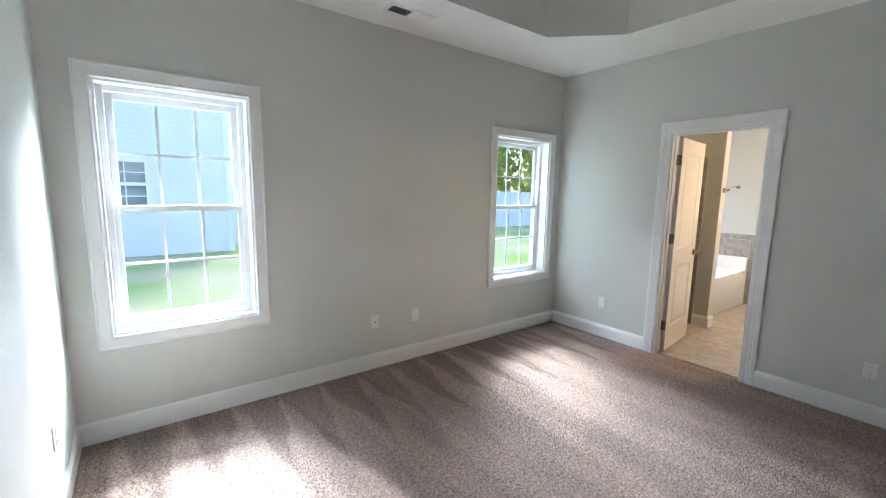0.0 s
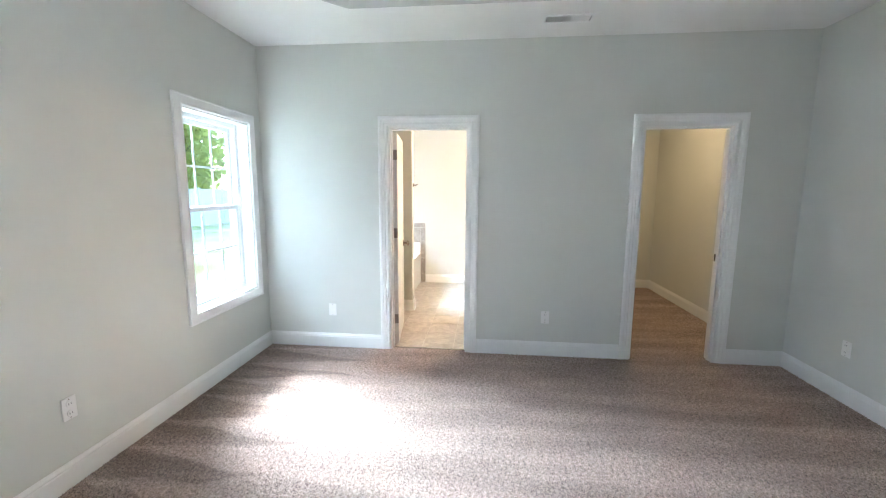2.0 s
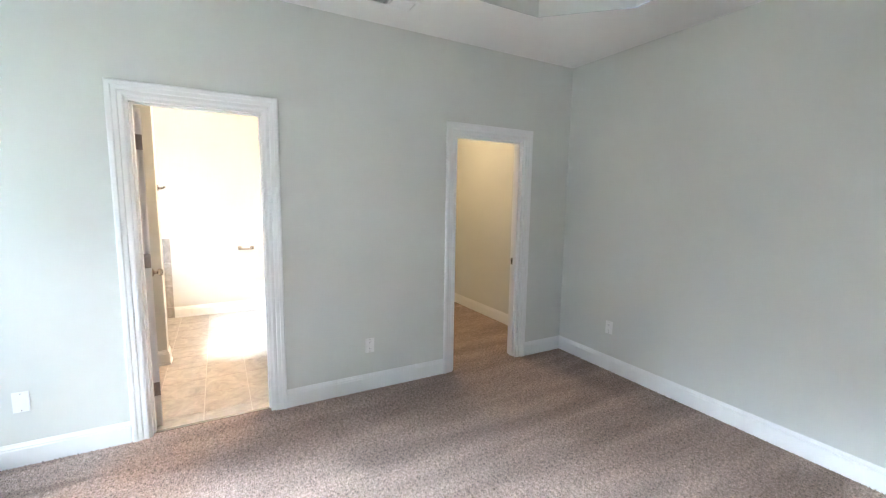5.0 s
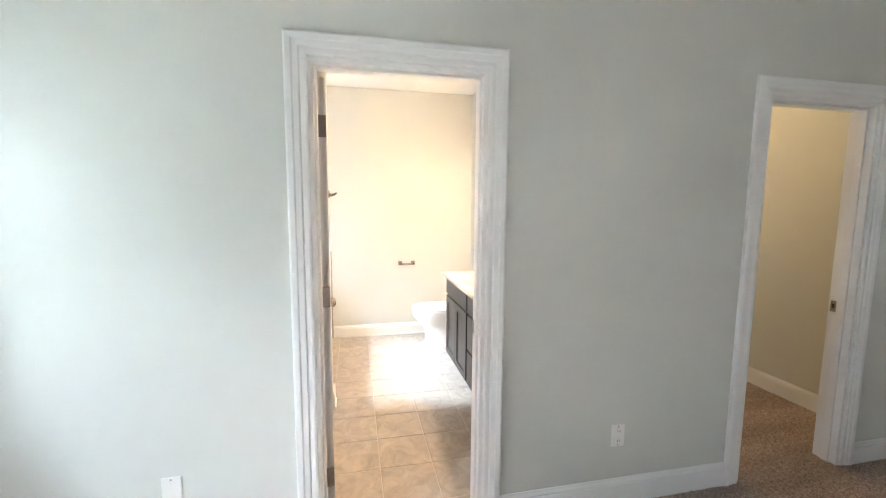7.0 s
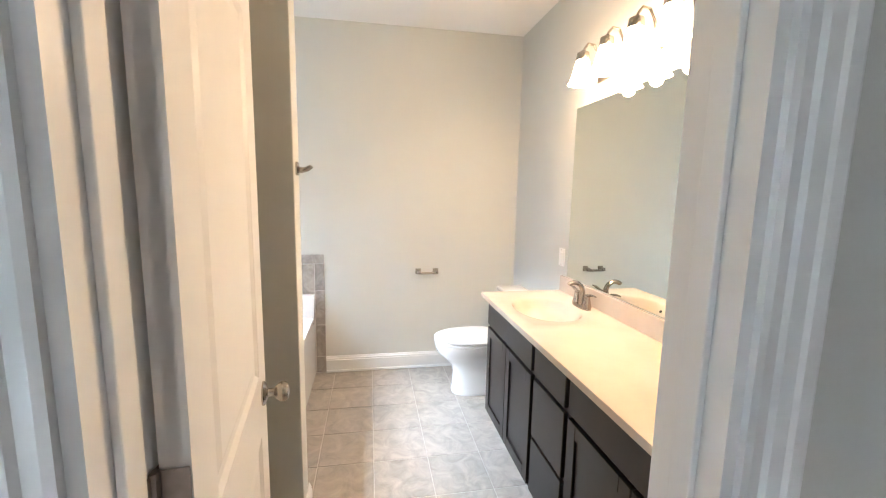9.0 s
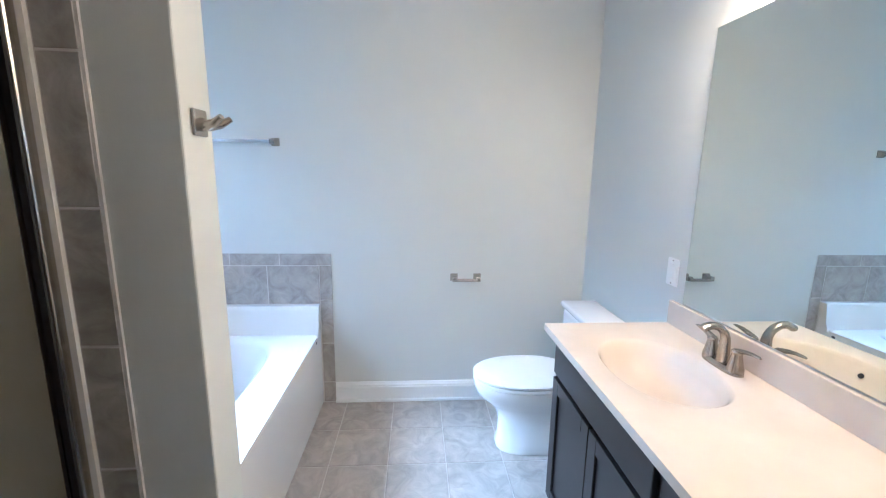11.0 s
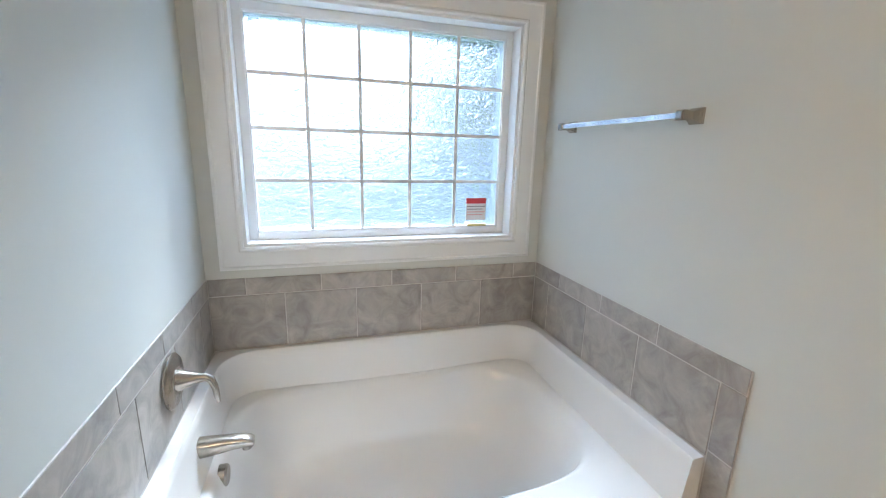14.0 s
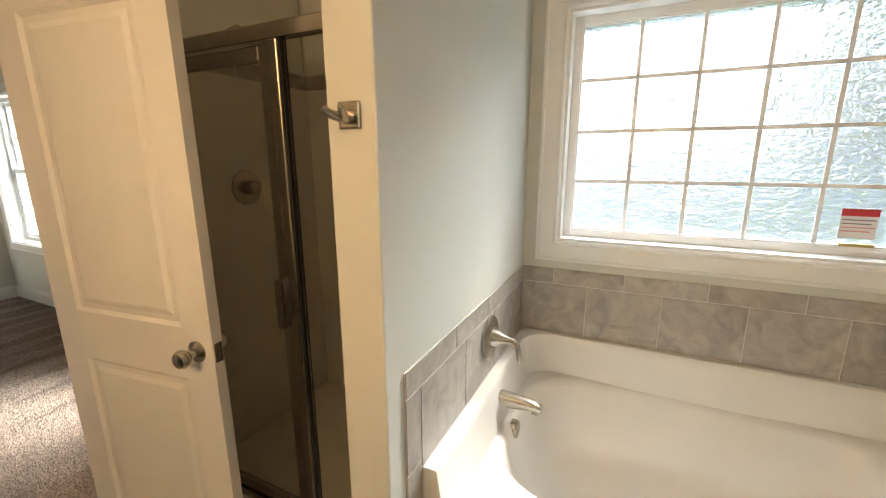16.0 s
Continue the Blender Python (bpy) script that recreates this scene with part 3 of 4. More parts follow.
plate((1.626, YN, .41), 0, "jack", "white cable jack plate low on the wall")
plate((2.03, YN, .405), 0, "duplex", "white duplex outlet low on the wall")
plate((XE, 2.543, .37), -90, "blank", "white blank wall plate low on the wall")
plate((XE, 0.543, .365), -90, "duplex", "white duplex outlet low on the wall")
plate((XW, 2.55, .40), 90, "duplex", "white duplex outlet low on the west wall")
plate((3.381, YS, 0.393), 180, "duplex", "white duplex outlet low on the south wall")
plate((6.02, BY0, 1.09), 180, "switch", "white rocker switch beside the mirror")


def vent(at, turn):
    v = thing("ceiling_vent", "white metal ceiling register with louvres", "vent")
    fr = bmesh.new()
    L, B = .185, .075
    for a, b, c, e in ((-L, L, -B, -B + .022), (-L, L, B - .022, B), (-L, -L + .022, -B + .022, B - .022), (L - .022, L, -B + .022, B - .022), (-.004, .004, -B + .022, B - .022)):
        box(fr, a, b, c, e, -.009, 0, bevel=.002, segs=1)
    part("frame", fr, TRIM, v)
    part("backing", nbox(-L + .02, L - .02, -B + .02, B - .02, -.0015, -.0005), DARK, v)
    for s in (-1, 1):
        for k in range(9):
            x = s * (.018 + k * .0162)
            b = bmesh.new()
            box(b, -.007, .007, -B + .022, B - .022, -.0006, .0006)
            bmesh.ops.transform(b, matrix=Matrix.Translation((x, 0, -.006)) @ Matrix.Rotation(s * radians(38), 4, 'Y'), verts=b.verts)
            part("slat", b, TRIM, v)
    v.matrix_basis = pose(*at, 0, 0, turn)


vent((1.76, 2.858, CH), 0)
vent((3.615, .518, CH), 90)

# ---------- bathtub ----------
TX0, TX1, TY0, TY1 = WX1 + .008, BX1 - .008, 2.147, BY1 - .008
tub = thing("bathtub", "white acrylic alcove bathtub with raised rim and apron", "bathtub", ((TX0 + TX1) / 2, (TY0 + TY1) / 2, 0))
DZ, FZ = .49, .664
part("apron", nbox(TX0, TX1, TY0, TY0 + .03, 0, DZ - .012, bevel=.004), ACRYLIC, tub)
NR = 96
cx, cy = 6.145, 2.72


def on_rect(a, x0, x1, y0, y1):
    dx, dy = math.cos(a), math.sin(a)
    k = min(((x1 - cx) / dx if dx > 1e-9 else (x0 - cx) / dx if dx < -1e-9 else 1e9), ((y1 - cy) / dy if dy > 1e-9 else (y0 - cy) / dy if dy < -1e-9 else 1e9))
    return cx + k * dx, cy + k * dy


def super_ring(rx0, rx1, ry0, ry1, n, z):
    out = []
    for i in range(NR):
        a = 2 * math.pi * i / NR
        c, s = math.cos(a), math.sin(a)
        rx, ry = (rx1 if c > 0 else rx0), (ry1 if s > 0 else ry0)
        k = (abs(c / rx) ** n + abs(s / ry) ** n) ** (-1 / n)
        out.append(Vector((cx + k * c, cy + k * s, z)))
    return out


angles = [2 * math.pi * i / NR for i in range(NR)]
outer = [Vector((*on_rect(a, TX0 + .045, TX1 - .045, TY0, TY1 - .03), DZ)) for a in angles]
outer_lo = [Vector((p.x, p.y, DZ - .012)) for p in outer]
rings = [outer_lo, outer]
for inset, z in ((0, DZ), (.012, DZ - .003), (.024, DZ - .012), (.034, DZ - .03), (.07, DZ - .16), (.11, DZ - .27), (.15, DZ - .33), (.22, DZ - .365), (.32, DZ - .375)):
    rings.append(super_ring(.672 - inset, .676 - inset * 1.6, .40 - inset * .85, .430 - inset * .95, 4.0, z))
part("basin", loft(bmesh.new(), rings, False, True), ACRYLIC, tub, "", True)
# raised rim on three sides, its inner corners rounded
rim = bmesh.new()
ix0, ix1, iy1, rr_ = TX0 + .042, TX1 - .042, TY1 - .028, .13
inner = [(ix0, TY0, 0), (ix0, TY0 + .3, 0)]
for k in range(9):
    a = math.pi - k * math.pi / 16
    inner.append((ix0 + rr_ + rr_ * math.cos(a), iy1 - rr_ + rr_ * math.sin(a), 1))
for k in range(9):
    a = math.pi / 2 - k * math.pi / 16
    inner.append((ix1 - rr_ + rr_ * math.cos(a), iy1 - rr_ + rr_ * math.sin(a), 2))
inner += [(ix1, TY0 + .3, 3), (ix1, TY0, 3)]
rows = []
for k, (x, y, side) in enumerate(inner):
    p0, p1 = inner[max(k - 1, 0)], inner[min(k + 1, len(inner) - 1)]
    d = Vector((p1[0] - p0[0], p1[1] - p0[1])).normalized()
    n = Vector((d.y, -d.x))
    ox = TX0 if (x < cx and y < iy1 - .001) else TX1 if y < iy1 - .001 else x
    oy = y
    if side in (1, 2):
        q = Vector((x - (ix0 + rr_ if side == 1 else ix1 - rr_), y - (iy1 - rr_))).normalized()
        ux = (abs((TX0 if side == 1 else TX1) - x)) / max(abs(q.x), 1e-6)
        uy = (TY1 - y) / max(q.y, 1e-6)
        u = min(ux, uy)
        ox, oy = x + q.x * u, y + q.y * u
    prof = [(ox, oy, .46), (ox, oy, FZ)]
    for w, z in ((-.004, FZ), (0, FZ - .004), (.004, FZ - .03), (.016, DZ + .05), (.030, DZ + .006), (.034, DZ - .03)):
        prof.append((x + n.x * w, y + n.y * w, z))
    rows.append([rim.verts.new(v) for v in prof])
for a, c in zip(rows, rows[1:]):
    for k in range(len(a) - 1):
        rim.faces.new((a[k], a[k + 1], c[k + 1], c[k]))
rim.faces.new(rows[0])
rim.faces.new(rows[-1][::-1])
part("rim", rim, ACRYLIC, tub, "", True)
b = bmesh.new()
lathe(b, [(.014, 0), (.014, .002), (.010, .003)], Matrix.Translation((6.78, TY0 + .002, DZ - .03)) @ Matrix.Rotation(math.pi / 2, 4, 'X') @ Matrix.Diagonal((1, .6, 1, 1)), 16)
part("badge", b, DARK, tub, "small dark oval mark on the apron")
b = bmesh.new()
lathe(b, [(.036, 0), (.036, .014), (.030, .018), (.0001, .018)], Matrix.Translation((5.492, 2.69, .455)) @ Matrix.Rotation(math.pi / 2, 4, 'Y') @ Matrix.Diagonal((1, 1, 1.5, 1)), 24)
part("overflow_cover", b, NICKEL, tub, "round nickel overflow cover", True)
b = bmesh.new()
lathe(b, [(.03, 0), (.028, .006), (.0001, .007)], Matrix.Translation((5.62, 2.70, DZ - .374)), 20)
part("drain", b, NICKEL, tub, "nickel drain", True)

sp = thing("tub_spout", "brushed nickel tub spout on the rim wall", "spout", (WX1 + .05, 2.69, .56))
b = bmesh.new()
rr = []
for u, hw, top, low in ((0, .031, .030, .030), (.012, .031, .030, .030), (.05, .029, .028, .026), (.10, .026, .025, .018), (.14, .024, .020, .015), (.160, .022, .014, .018), (.170, .018, .004, .020)):
    ring_ = []
    for k in range(24):
        a = 2 * math.pi * k / 24
        c_, s_ = math.cos(a), math.sin(a)
        q = (abs(c_) ** 3 + abs(s_) ** 3) ** (-1 / 3)
        ring_.append(Vector((WX1 + .05 + u, 2.69 + hw * q * c_, .574 + (top if s_ > 0 else low) * q * s_)))
    rr.append(ring_)
loft(b, rr, True, True)
part("spout_body", b, NICKEL, sp, "", True)
b = bmesh.new()
lathe(b, [(.015, 0), (.017, .016)], Matrix.Translation((WX1 + .198, 2.69, .546)), 16)
part("spout_nozzle", b, NICKEL, sp, "", True)

tv = thing("tub_valve", "brushed nickel tub valve with lever on tiled wall", "faucet", (WX1 + .012, 2.69, .82))
b = bmesh.new()
lathe(b, [(.085, 0), (.085, .004), (.078, .010), (.045, .013), (.042, .016)], Matrix.Translation((WX1 + .010, 2.69, .82)) @ Matrix.Rotation(math.pi / 2, 4, 'Y'), 36)
part("escutcheon", b, NICKEL, tv, "", True)
b = bmesh.new()
lathe(b, [(.034, 0), (.030, .02), (.020, .045), (.014, .065), (.012, .085)], Matrix.Translation((WX1 + .02, 2.69, .82)) @ Matrix.Rotation(math.pi / 2, 4, 'Y'), 24)
part("stem", b, NICKEL, tv, "", True)
part("lever", tube(bmesh.new(), [(WX1 + .095, 2.69, .822), (WX1 + .115, 2.688, .812), (WX1 + .125, 2.685, .785), (WX1 + .128, 2.682, .755), (WX1 + .132, 2.68, .735)], [.013, .012, .010, .009, .006]), NICKEL, tv, "", True)

# ---------- towel bar, paper holder, hook ----------


def post_mesh(at, face, out, s=.024):
    """A flared square post on a wall."""
    b = bmesh.new()
    prof = [(s, 0), (s, .006), (s * .8, .014), (s * .52, .03), (s * .52, out - .012), (s * .62, out), (s * .62, out + .014), (s * .4, out + .017)]
    lathe(b, [(r * 1.35, z) for r, z in prof], Matrix.Rotation(math.pi / 4, 4, 'Z'), 4)
    bmesh.ops.transform(b, matrix=pose(*at, 0, 0, face) @ Matrix.Rotation(math.pi / 2, 4, 'X'), verts=b.verts)
    return b


tb = thing("towel_bar", "chrome and nickel towel bar on the wall above the tub", "towel bar", (BX1, 2.67, 1.64))
for y in (2.362, 2.976):
    part("post", post_mesh((BX1, y, 1.640), -90, .055), NICKEL, tb)
part("bar", nbox(BX1 - .066, BX1 - .052, 2.362, 2.976, 1.631, 1.649, bevel=.002), CHROME, tb, "polished square bar")
tp = thing("toilet_paper_holder", "empty nickel toilet paper holder on the wall", "paper holder", (BX1, 1.24, .835))
for y in (1.166, 1.312):
    part("post", post_mesh((BX1, y, .837), -90, .05), NICKEL, tp)
part("roller", tube(bmesh.new(), [(BX1 - .058, 1.17, .830), (BX1 - .058, 1.24, .830), (BX1 - .058, 1.308, .830)], .010), NICKEL, tp, "", True)
hk = thing("robe_hook", "brushed nickel double robe hook on the wing wall", "hook", (5.325, WY, 1.575))
part("back_plate", nbox(5.298, 5.352, WY - .008, WY, 1.548, 1.602, bevel=.004), NICKEL, hk)
for s in (-1, 1):
    part("prong", tube(bmesh.new(), [(5.325, WY - .006, 1.572), (5.325 + s * .006, WY - .022, 1.57), (5.325 + s * .014, WY - .040, 1.574), (5.325 + s * .022, WY - .058, 1.586)], [.014, .011, .009, .006]), NICKEL, hk, "", True)

# ---------- toilet ----------
tcx = 6.45
toi = thing("toilet", "white ceramic two-piece toilet with closed lid", "toilet", (tcx, .85, 0))


def oval(x, y, rx, ry_f, ry_b, z, n=2.2, k=40):
    out = []
    for i in range(k):
        a = 2 * math.pi * i / k
        c, s = math.cos(a), math.sin(a)
        ry = ry_f if s > 0 else ry_b
        q = (abs(c / rx) ** n + abs(s / ry) ** n) ** (-1 / n)
        out.append(Vector((x + q * c, y + q * s, z)))
    return out


b = bmesh.new()
loft(b, [oval(tcx, .86, .118, .245, .26, 0, 2.8), oval(tcx, .86, .120, .248, .26, .015, 2.8), oval(tcx, .86, .114, .238, .25, .05, 2.6), oval(tcx, .865, .106, .230, .25, .16, 2.4), oval(tcx, .875, .110, .236, .28, .215), oval(tcx, .89, .135, .262, .29, .26), oval(tcx, .92, .172, .297, .30, .32), oval(tcx, .93, .185, .305, .30, .37), oval(tcx, .93, .186, .305, .30, .392)], True, True)
part("bowl", b, CERAMIC, toi, "", True)
b = bmesh.new()
loft(b, [oval(tcx, .93, .182, .302, .24, .392), oval(tcx, .93, .188, .308, .245, .398), oval(tcx, .93, .188, .308, .245, .408), oval(tcx, .93, .184, .304, .24, .413)], True, True)
part("seat", b, PLASTIC, toi, "white plastic seat", True)
b = bmesh.new()
loft(b, [oval(tcx, .93, .182, .302, .24, .416), oval(tcx, .93, .189, .309, .245, .421), oval(tcx, .93, .189, .309, .245, .430), oval(tcx, .93, .178, .298, .235, .438), oval(tcx, .93, .12, .22, .18, .442)], True, True)
part("lid", b, PLASTIC, toi, "closed white plastic lid", True)
part("tank", nbox(tcx - .215, tcx + .215, .50, .69, .385, .72, bevel=.025, segs=4), CERAMIC, toi, "", True)
part("tank_lid", nbox(tcx - .228, tcx + .228, .492, .702, .722, .757, bevel=.012, segs=3), CERAMIC, toi, "", True)
part("flush_lever", tube(bmesh.new(), [(tcx - .15, .69, .67), (tcx - .15, .708, .67), (tcx - .12, .714, .668), (tcx - .07, .714, .662)], [.011, .009, .008, .006]), CERAMIC, toi, "", True)

# ---------- vanity ----------
VF = .985
van = thing("vanity_cabinet", "espresso shaker vanity cabinet with doors and drawers", "cabinet", (5.03, .72, 0))
b = bmesh.new()
box(b, 4.115, 5.965, BY0 + .002, VF - .02, .10, .735)
box(b, 4.115, 5.965, VF - .038, VF - .02, .735, .845)
box(b, 5.947, 5.965, BY0 + .002, VF - .038, .735, .845)
box(b, 4.115, 4.133, BY0 + .002, VF - .038, .735, .845)
box(b, 4.115, 5.965, BY0 + .002, VF - .08, 0, .10)
part("body", b, ESPRESSO, van)


def front(name, x0, x1, z0, z1, shaker):
    f = bmesh.new()
    y0, y1 = VF - .019, VF
    if shaker:
        s = .055
        box(f, x0, x1, y0, y1 - .009, z0, z1)
        for a, c, d, e in ((x0, x0 + s, z0, z1), (x1 - s, x1, z0, z1), (x0 + s, x1 - s, z0, z0 + s), (x0 + s, x1 - s, z1 - s, z1)):
            box(f, a, c, y0, y1, d, e, bevel=.0015, segs=1)
    else:
        box(f, x0, x1, y0, y1, z0, z1, bevel=.003)
    return part(name, f, ESPRESSO, van)


for x0, x1 in ((5.235, 5.955), (4.125, 4.90)):
    front("drawer_front", x0 + .012, x1 - .012, .69, .825, False)
    xm = (x0 + x1) / 2
    front("cabinet_door", x0 + .012, xm - .003, .125, .67, True)
    front("cabinet_door", xm + .003, x1 - .012, .125, .67, True)
for z0, z1 in ((.69, .825), (.40, .67), (.125, .385)):
    front("drawer_front", 4.92, 5.215, z0, z1, False)

ctop = thing("countertop", "cream cultured marble vanity top with oval sink", "countertop", (5.03, .75, .85))
cx, cy = 5.605, .765
NR = 64
CZ = .877
angles = [2 * math.pi * i / NR for i in range(NR)]
X0, X1, Y0, Y1 = 5.25, 5.998, BY0 + .002, 1.018
out_hi = [Vector((*on_rect(a, X0, X1, Y0, Y1), CZ)) for a in angles]
for q in ((X0, Y0), (X0, Y1), (X1, Y0), (X1, Y1)):
    k = min(range(NR), key=lambda i: (out_hi[i].x - q[0]) ** 2 + (out_hi[i].y - q[1]) ** 2)
    out_hi[k] = Vector((*q, CZ))
out_lo = [Vector((p.x, p.y, CZ - .028)) for p in out_hi]
rings = [out_lo, out_hi]
for s, z in ((1.0, CZ), (.97, CZ - .004), (.93, CZ - .016), (.86, CZ - .05), (.74, CZ - .09), (.55, CZ - .115), (.30, CZ - .125), (.09, CZ - .128)):
    rings.append(super_ring(.235 * s, .235 * s, .172 * s, .172 * s, 2.2, z))
part("sink_bowl", loft(bmesh.new(), rings, False, True), MARBLE, ctop, "integral oval sink", True)
part("slab", nbox(4.105, X0, Y0, Y1, CZ - .028, CZ, bevel=0), MARBLE, ctop)
part("backsplash", nbox(4.105, 5.998, BY0 + .001, BY0 + .02, CZ, CZ + .098, bevel=.003), MARBLE, ctop)
b = bmesh.new()
lathe(b, [(.022, 0), (.022, .003), (.016, .005), (.0001, .006)], Matrix.Translation((5.605, .765, CZ - .128)), 18)
part("drain", b, DRAIN, ctop, "dark metal drain", True)
b = bmesh.new()
lathe(b, [(.009, 0), (.009, .002)], Matrix.Translation((5.605, .912, CZ - .045)) @ Matrix.Rotation(radians(60), 4, 'X'), 12)
part("overflow_hole", b, DARK, ctop)

fa = thing("sink_faucet", "brushed nickel two-handle centerset sink faucet with arched spout", "faucet", (5.605, .555, CZ))
FX, FYY = 5.605, .553
b = bmesh.new()
loft(b, [oval(FX, FYY, .080, .027, .027, CZ, 3), oval(FX, FYY, .080, .027, .027, CZ + .006, 3), oval(FX, FYY, .076, .024, .024, CZ + .013, 3), oval(FX, FYY, .066, .019, .019, CZ + .018, 3)], True, True)
part("base", b, NICKEL, fa, "", True)
# the spout: an arch whose section turns from round to a flat lip
arch = []
for k in range(15):
    u = k / 14
    if u < .3:
        y, z, tilt = FYY, CZ + .012 + .075 * u / .3, 0.0
    else:
        a = (u - .3) / .7 * radians(128)
        y, z, tilt = FYY + .052 * (1 - math.cos(a)), CZ + .087 + .052 * math.sin(a), a
    wide, deep = .021 - .006 * min(1, u / .35) + .004 * max(0, u - .6), .021 - .009 * min(1, u / .45)
    arch.append([Vector((FX + wide * math.cos(q), y - deep * math.sin(q) * math.cos(tilt), z + deep * math.sin(q) * math.sin(tilt))) for q in (2 * math.pi * i / 18 for i in range(18))])
part("spout", loft(bmesh.new(), arch, True, True), NICKEL, fa, "", True)
for s in (-1, 1):
    hx_ = FX + s * .054
    b = bmesh.new()
    lathe(b, [(.025, 0), (.024, .010), (.0195, .030), (.0155, .050), (.0145, .058), (.0165, .061), (.0165, .065), (.012, .071), (.0001, .073)], Matrix.Translation((hx_, FYY, CZ + .010)), 22)
    h = part("handle", b, NICKEL, fa, "", True)
    lv = []
    for u, w, d, z in ((-.016, .009, .005, .072), (.0, .013, .008, .077), (.02, .012, .007, .083), (.05, .0095, .005, .089), (.075, .008, .0035, .090), (.084, .004, .002, .089)):
        lv.append([Vector((hx_ + s * u, FYY + w * math.cos(2 * math.pi * i / 12), CZ + z + d * math.sin(2 * math.pi * i / 12))) for i in range(12)])
    part("lever", loft(bmesh.new(), lv, True, True), NICKEL, h, "", True)

mi = thing("wall_mirror", "large frameless wall mirror above the vanity", "mirror", (5.0, BY0, .98))
part("mirror_glass", nbox(4.15, 5.93, BY0 + .002, BY0 + .008, .982, 2.003, bevel=.001, segs=1), MIRROR, mi)
for x in (4.6, 5.5):
    part("clip", nbox(x - .012, x + .012, BY0 + .002, BY0 + .012, 1.996, 2.012), CHROME, mi)

vl = thing("vanity_light", "nickel vanity light bar with lit frosted bell shades", "wall lamp", (5.36, BY0, 2.15))
part("wall_bar", nbox(4.92, 5.70, BY0, BY0 + .02, 2.085, 2.135, bevel=.005), NICKEL, vl)
for x in (5.635, 5.42, 5.205, 4.99):
    part("arm", tube(bmesh.new(), [(x, BY0 + .02, 2.11), (x, BY0 + .05, 2.14), (x, BY0 + .06, 2.21), (x, BY0 + .085, 2.258), (x, BY0 + .12, 2.262), (x, BY0 + .14, 2.235), (x, BY0 + .145, 2.20)], .0065, 10), NICKEL, vl, "", True)
    b = bmesh.new()
    lathe(b, [(.012, 2.225), (.03, 2.215), (.034, 2.185), (.030, 2.178)], Matrix.Translation((x, BY0 + .145, 0)), 20)
    part("socket_cup", b, NICKEL, vl, "", True)
    b = bmesh.new()
    lathe(b, [(.030, 2.18), (.040, 2.15), (.048, 2.11), (.060, 2.075), (.070, 2.06), (.067, 2.06), (.057, 2.076), (.045, 2.11), (.037, 2.15), (.028, 2.178)], Matrix.Translation((x, BY0 + .145, 0)), 28)
    sh = part("shade", b, SHADE, vl, "glowing frosted glass bell shade", True)
    lamp = new("vanity_bulb", bpy.data.lights.new("vanity_bulb", 'POINT'))
    lamp.data.energy, lamp.data.color, lamp.data.shadow_soft_size = 0.44, (1.0, 0.62, 0.34), 0.03
    lamp.location = (x, BY0 + .145, 2.045)
    lamp.parent = vl
    lamp.matrix_parent_inverse = vl.matrix_basis.inverted()

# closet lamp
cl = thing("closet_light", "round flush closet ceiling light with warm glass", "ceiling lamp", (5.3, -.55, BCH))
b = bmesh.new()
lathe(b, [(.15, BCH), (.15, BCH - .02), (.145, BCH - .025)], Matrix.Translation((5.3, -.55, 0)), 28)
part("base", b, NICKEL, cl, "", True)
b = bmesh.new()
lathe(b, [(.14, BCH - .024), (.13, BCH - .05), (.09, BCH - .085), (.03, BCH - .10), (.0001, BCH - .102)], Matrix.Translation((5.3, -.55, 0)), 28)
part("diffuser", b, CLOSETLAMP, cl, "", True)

# ---------- shower ----------
SY = 2.265
sh = thing("shower_stall", "beige fibreglass shower stall", "shower", (4.65, 2.75, 0))
b = bmesh.new()
box(b, BX0 + .002, WX0 - .002, 2.22, BY1 - .002, 0, .05)
box(b, BX0 + .002, WX0 - .002, 2.22, 2.31, .05, .12, bevel=.01)
part("pan", b, FIBRE, sh)
part("liner", nbox(BX0 + .002, BX0 + .016, 2.235, BY1 - .002, .05, 1.86), FIBRE, sh)
part("liner", nbox(WX0 - .016, WX0 - .002, 2.235, BY1 - .002, .05, 1.86), FIBRE, sh)
part("liner", nbox(BX0 + .016, WX0 - .016, BY1 - .016, BY1 - .002, .05, 1.86), FIBRE, sh)
for z in (.75, 1.15):
    part("shelf", nbox(4.75, 5.1, BY1 - .09, BY1 - .016, z, z + .03, bevel=.012), FIBRE, sh)
se_ = thing("shower_enclosure", "nickel-framed glass shower door and side panel", "shower door", (4.65, SY, .12))
part("header", nbox(BX0 + .016, WX0 - .016, SY - .022, SY + .022, 1.83, 1.875, bevel=.005), NICKEL, se_)
part("sill", nbox(BX0 + .016, WX0 - .016, SY - .022, SY + .022, .121, .15, bevel=.005), NICKEL, se_)
part("jamb", nbox(WX0 - .042, WX0 - .016, SY - .02, SY + .02, .15, 1.83, bevel=.005), NICKEL, se_)
part("jamb", nbox(BX0 + .016, BX0 + .042, SY - .02, SY + .02, .15, 1.83, bevel=.005), NICKEL, se_)
part("post", nbox(4.845, 4.885, SY - .024, SY + .02, .15, 1.83, bevel=.006), NICKEL, se_)
part("seal", nbox(4.886, 4.892, SY - .016, SY + .01, .15, 1.83), RUBBER, se_)
part("seal", nbox(WX0 - .048, WX0 - .042, SY - .016, SY + .01, .15, 1.83), RUBBER, se_)
gp = part("side_glass", nbox(4.892, WX0 - .048, SY - .003, SY + .003, .15, 1.83), SHGLASS, se_, "clear fixed glass panel")
gp.visible_shadow = False
